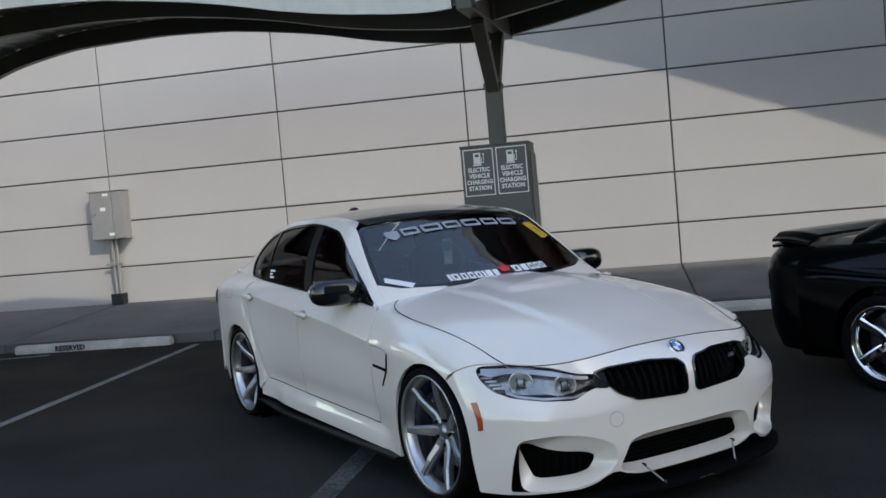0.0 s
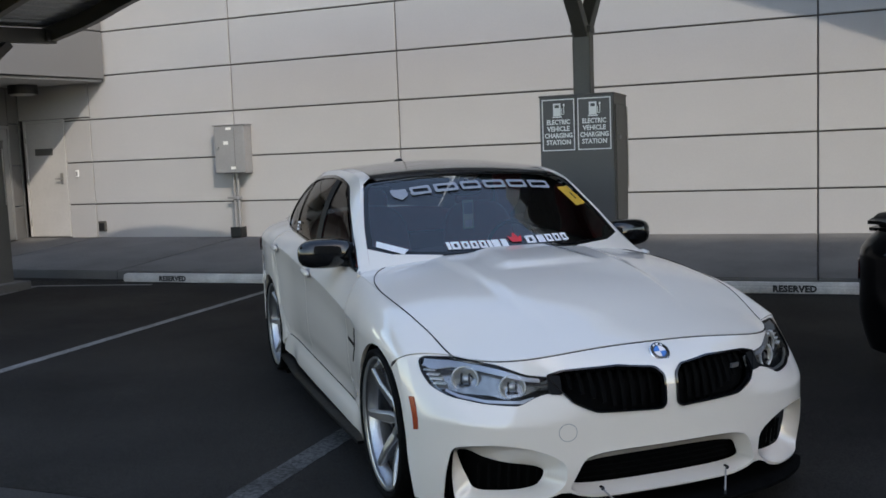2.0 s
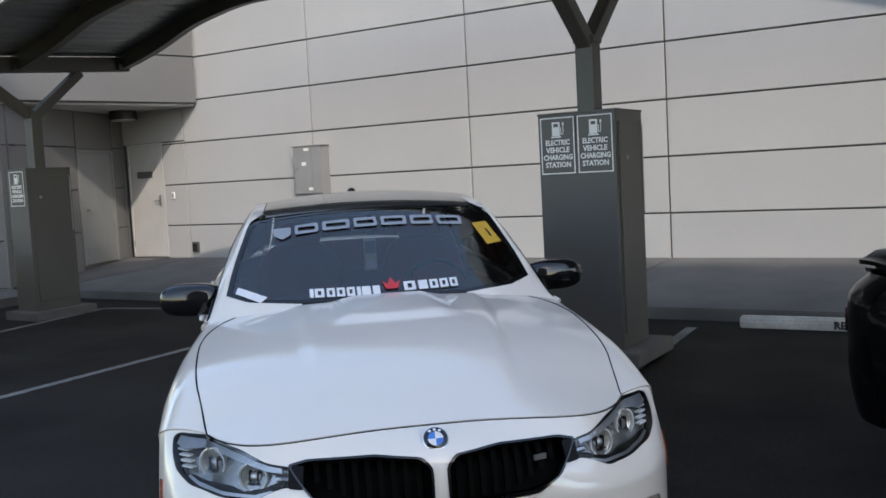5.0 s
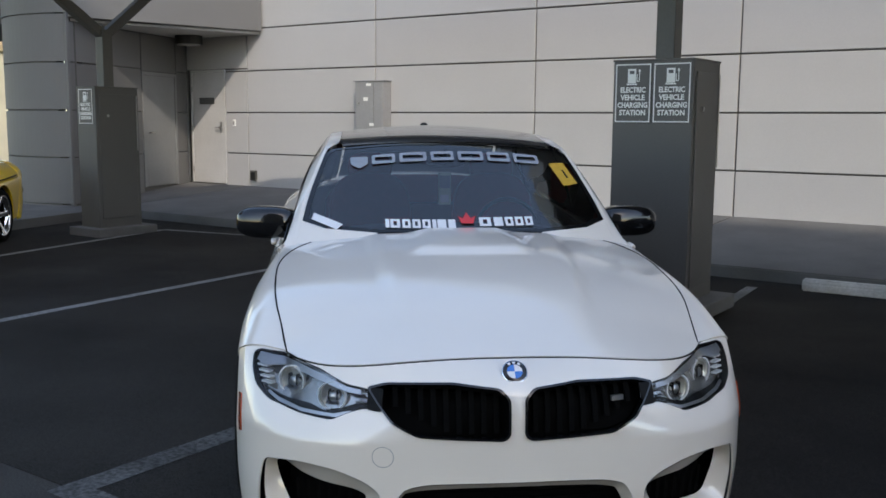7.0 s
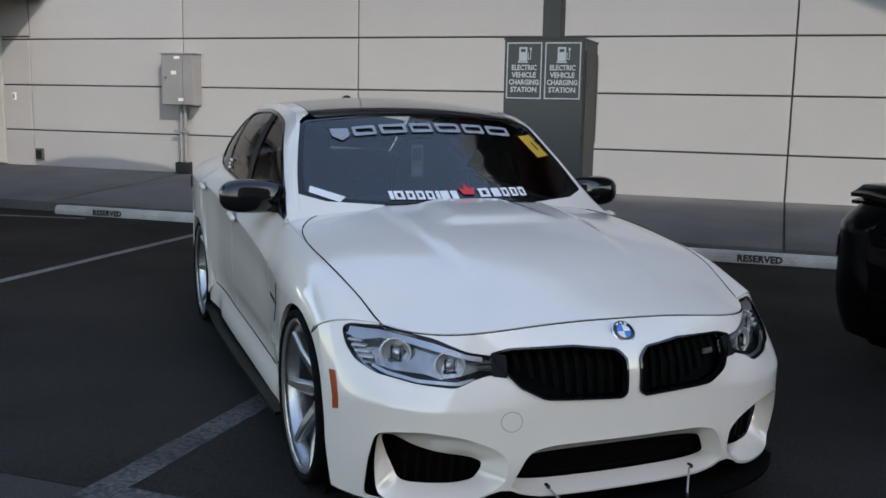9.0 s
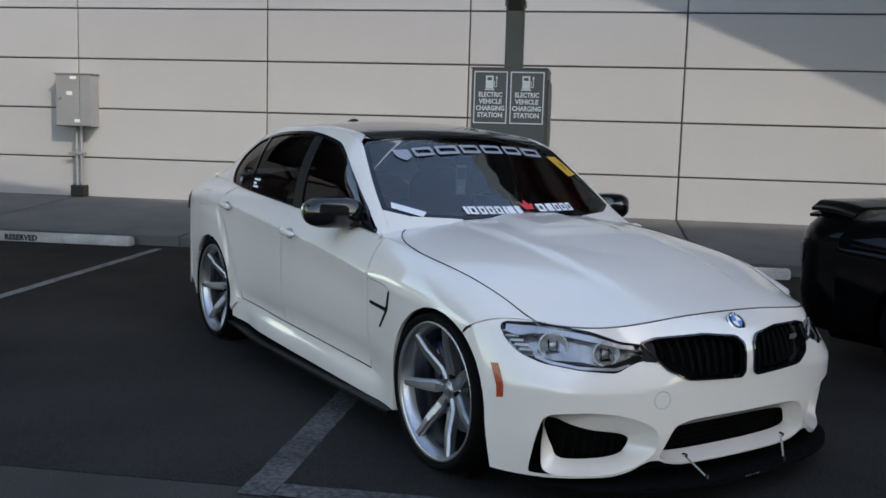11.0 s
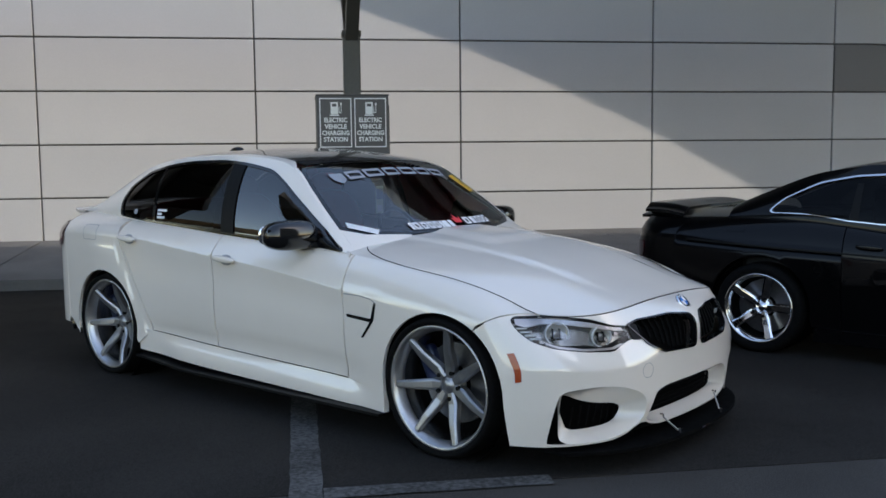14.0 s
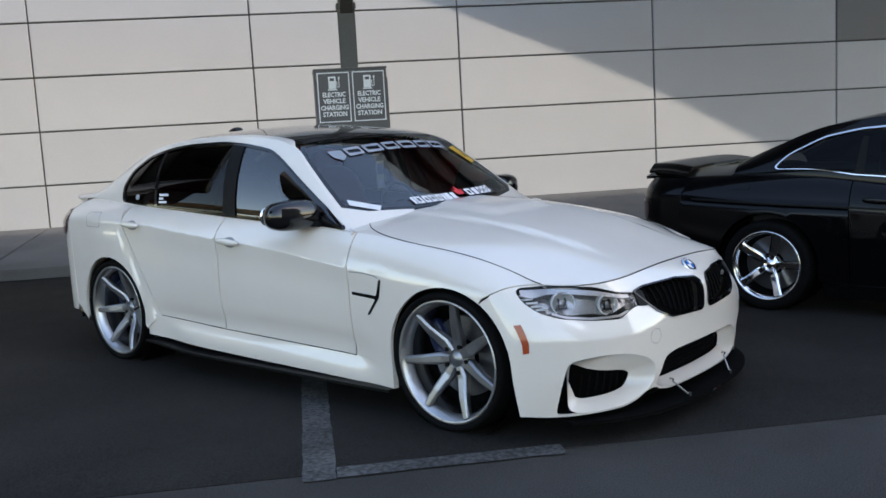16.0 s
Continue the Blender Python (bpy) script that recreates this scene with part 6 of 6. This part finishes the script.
    dlo = [(x, max(z, z_belt(x) + 0.02)) for x, z in dlo]
    for s in (-1, 1):
        g, gc, fl = mirrored(flank, s), mirrored(cabin, s), s > 0
        quarter = f_on(flank, [(0.55, 0.21), (0.36, 0.22)] + arc(0, 0.33, 0.355, -10, 190) + [(-0.36, 0.24), (-0.66, 0.26)], 2) + [(-0.66, 2.0), (-0.2, 2.0), (0.2, 2.0), (0.55, 2.0)]
        patch("quarter_panel", g, quarter, [], body, car, 0.04, 0.02, flip=fl, ratio=0.3)
        patch("door", g, [(0.557, 0.02), (1.80, 0.02), (1.80, 2.0), (1.2, 2.0), (0.557, 2.0)], [], body, car, 0.05, 0.02, flip=fl, ratio=0.3)
        wing = f_on(flank, [(1.807, 0.21), (2.32, 0.22)] + arc(2.69, 0.33, 0.355, 190, -10) + [(3.06, 0.24)], 2) + [(3.06, 2.0), (2.5, 2.0), (1.807, 2.0)]
        patch("front_wing", g, wing, [], body, car, 0.05, 0.02, flip=fl, ratio=0.3)
        out = [(x, 0.0) for x in (1.88, 1.2, 0.6, 0.0, -0.28)] + [(x, 1.0) for x in (-0.28, 0.1, 0.6, 1.2, 1.6, 1.88)]
        hole = f_on(cabin, dlo, 1.0)
        patch("window_surround", gc, out, [hole], body, car, 0.05, 0.01, flip=fl, ratio=0.4)
        inner = f_on(cabin, [(0.85 + (x - 0.85) * 0.983, 1.04 + (z - 1.04) * 0.945) for x, z in dlo], 1.0)
        patch("window_trim", gc, hole, [inner], trim_mat, car, 0.03, 0.006, flip=fl, lift=0.004, ratio=0.4, label="bright window trim line")
        patch("side_window", gc, hole, [], M_TINT, car, 0.05, 0, flip=fl, lift=-0.006, ratio=0.4)
        patch("door_pillar", gc, f_on(cabin, [(0.56, 0.92), (0.62, 0.92), (0.62, 1.185), (0.58, 1.185)], 1.0), [], M_TRIM, car, 0.05, 0, flip=fl, lift=-0.003, ratio=0.4)
        p = Vector(g(0.72, 1.25))
        part("door_handle", moved(blob(0.085, 0.012, 0.020, 2.6), pose(p.x, p.y + s * 0.012, p.z, 0, 3, 0)), body, car, smooth=True)
        line = [(-0.55, 0.985), (0.0, 0.985), (1.8, 0.985), (3.0, 0.985), (3.0, 1.015), (1.8, 1.015), (0.0, 1.015), (-0.55, 1.015)]
        patch("side_moulding", g, line, [], M_TRIM, car, 0.05, 0.004, flip=fl, lift=0.004, ratio=0.3, label="slim black side moulding")
        part("side_skirt", ribbon([(x, s * (w_low(x) - 0.01), 0.165) for x in [0.38 + 0.1 * i for i in range(20)]], 0.06, 0.09), body, car)
        if s < 0:
            fuel = f_on(flank, rounded([(-0.27, 0.845), (-0.12, 0.840), (-0.12, 0.895), (-0.27, 0.90)], 0.02), 2)
            patch("fuel_flap", g, fuel, [], body, car, 0.04, 0.004, flip=fl, lift=0.002, ratio=0.3)
        mir = part("door_mirror", moved(blob(0.08, 0.10, 0.06, 2.5), pose(1.55, s * 0.90, 0.93)), body, car, smooth=True)
        part("mirror_arm", ribbon([(1.6, s * 0.77, 0.88), (1.56, s * 0.85, 0.91)], 0.06, 0.03), body, mir)
        patch("tail_lamp", tail_end, [(s * a, z) for a, z in rounded([(0.30, 0.62), (0.70, 0.62), (0.72, 0.74), (0.30, 0.76)], 0.03)], [], M_REDLENS, car, 0.05, 0.006, flip=True, lift=0.010)
        patch("headlamp", front_end, [(s * a, z) for a, z in rounded([(0.40, 0.50), (0.75, 0.50), (0.72, 0.58), (0.40, 0.58)], 0.03)], [], M_CLEAR, car, 0.05, 0.006, lift=0.004)
        for wx in (0.0, 2.69):
            wheel(car, pose(wx, s * 0.765, 0.315 - ride, 0, 0, 0 if s < 0 else 180), 0.315, 0.240, 0.235, spokes, 0.055, 0.062, rim_mat, rim_mat, M_DARK, caliper=False, chunky=True, phase=0.30)
            part("wheel_well", moved(lathe([(0.34, -0.10), (0.345, 0.12), (0.0, 0.12)], 32), pose(wx, s * 0.74, 0.33, 0, 0, 0 if s < 0 else 180)), M_DARK, car)
    patch("roof_panel", crown_top, [(0.42, -1), (1.12, -1), (1.12, 1), (0.42, 1)], [], body, car, 0.06, 0.01, ratio=0.6)
    patch("rear_window", crown_top, [(-0.27, -0.94), (0.41, -0.94), (0.41, 0.94), (-0.27, 0.94)], [], M_TINT, car, 0.06, 0, lift=-0.003, ratio=0.6)
    patch("windscreen", crown_top, [(1.13, -0.96), (1.86, -0.96), (1.86, 0.96), (1.13, 0.96)], [], M_TINT, car, 0.06, 0, lift=-0.003, ratio=0.6)
    patch("boot_lid", lid, [(-1.04, -1.0), (-0.30, -1.0), (-0.30, 1.0), (-1.04, 1.0)], [], body, car, 0.06, 0.02, ratio=0.7)
    patch("bonnet", lid, [(1.88, -1.0), (3.40, -1.0), (3.40, 1.0), (1.88, 1.0)], [], body, car, 0.06, 0.02, ratio=0.7)
    patch("rear_bumper", tail_end, [(-1, 0.22), (1, 0.22), (1, 0.92), (-1, 0.92)], [], body, car, 0.05, 0.02, flip=True)
    patch("front_bumper", front_end, [(-1, 0.20), (1, 0.20), (1, 0.68), (-1, 0.68)], [], body, car, 0.05, 0.02)
    part("floor_pan", box((-0.8, -0.70, 0.14), (3.4, 0.70, 0.52), 0.03), M_DARK, car)
    part("cabin_tub", box((-0.2, -0.72, 0.40), (1.8, 0.72, 0.84), 0.05), M_CABIN, car)
    for s in (-1, 1):
        st = part("front_seat", moved(blob(0.09, 0.24, 0.30, 3.0), pose(0.75, s * 0.36, 0.80, 0, -14, 0)), M_CABIN, car, smooth=True)
        part("head_rest", moved(blob(0.05, 0.13, 0.08, 2.6), pose(0.66, s * 0.36, 1.08)), M_CABIN, st, smooth=True)
    ex = part("exhaust_tip", tube((-1.07, -0.42, 0.235), (-0.90, -0.42, 0.245), 0.042, 20), M_CHROME, car)
    if spoiler:
        def blade(x, n):
            e = smoothstep((abs(n) - 0.82) / 0.18)
            return -1.03 + 0.32 * x + 0.06 * n * n, n * 0.70, 0.992 - 0.045 * e + 0.012 * math.sin(x * math.pi) + 0.03 * (1 - x)
        sp = patch("boot_spoiler", blade, [(0, -1), (1, -1), (1, 1), (0, 1)], [], body, car, 0.05, 0.022, ratio=0.7, label="black boot spoiler")
        patch("spoiler_underside", lambda x, n: (blade(x, n)[0], blade(x, n)[1], blade(x, n)[2] - 0.022), [(0, -1), (1, -1), (1, 1), (0, 1)], [], body, sp, 0.08, 0, flip=True, ratio=0.7)
        for s in (-1, 1):
            part("spoiler_foot", moved(blob(0.12, 0.03, 0.035, 2.6), pose(-0.85, s * 0.61, 0.955)), body, sp, smooth=True)
    return car


coupe("coupe", CARM @ pose(0.23, 3.14, 0), M_BLACKPAINT, "black two-door coupe with boot spoiler and chrome wheels", M_CHROME, 5, M_CHROME, True)
h = Vector((0.6573, -0.7536, 0))
YM = Matrix(((h.x, -h.y, 0, -8.62), (h.y, h.x, 0, 4.02), (0, 0, 1, 0), (0, 0, 0, 1))) @ pose(0, -0.86, 0)
coupe("coupe", YM, M_YELLOW, "yellow two-door coupe with deep chrome wheels", M_CHROME, 5, M_GLOSSBLACK, False)
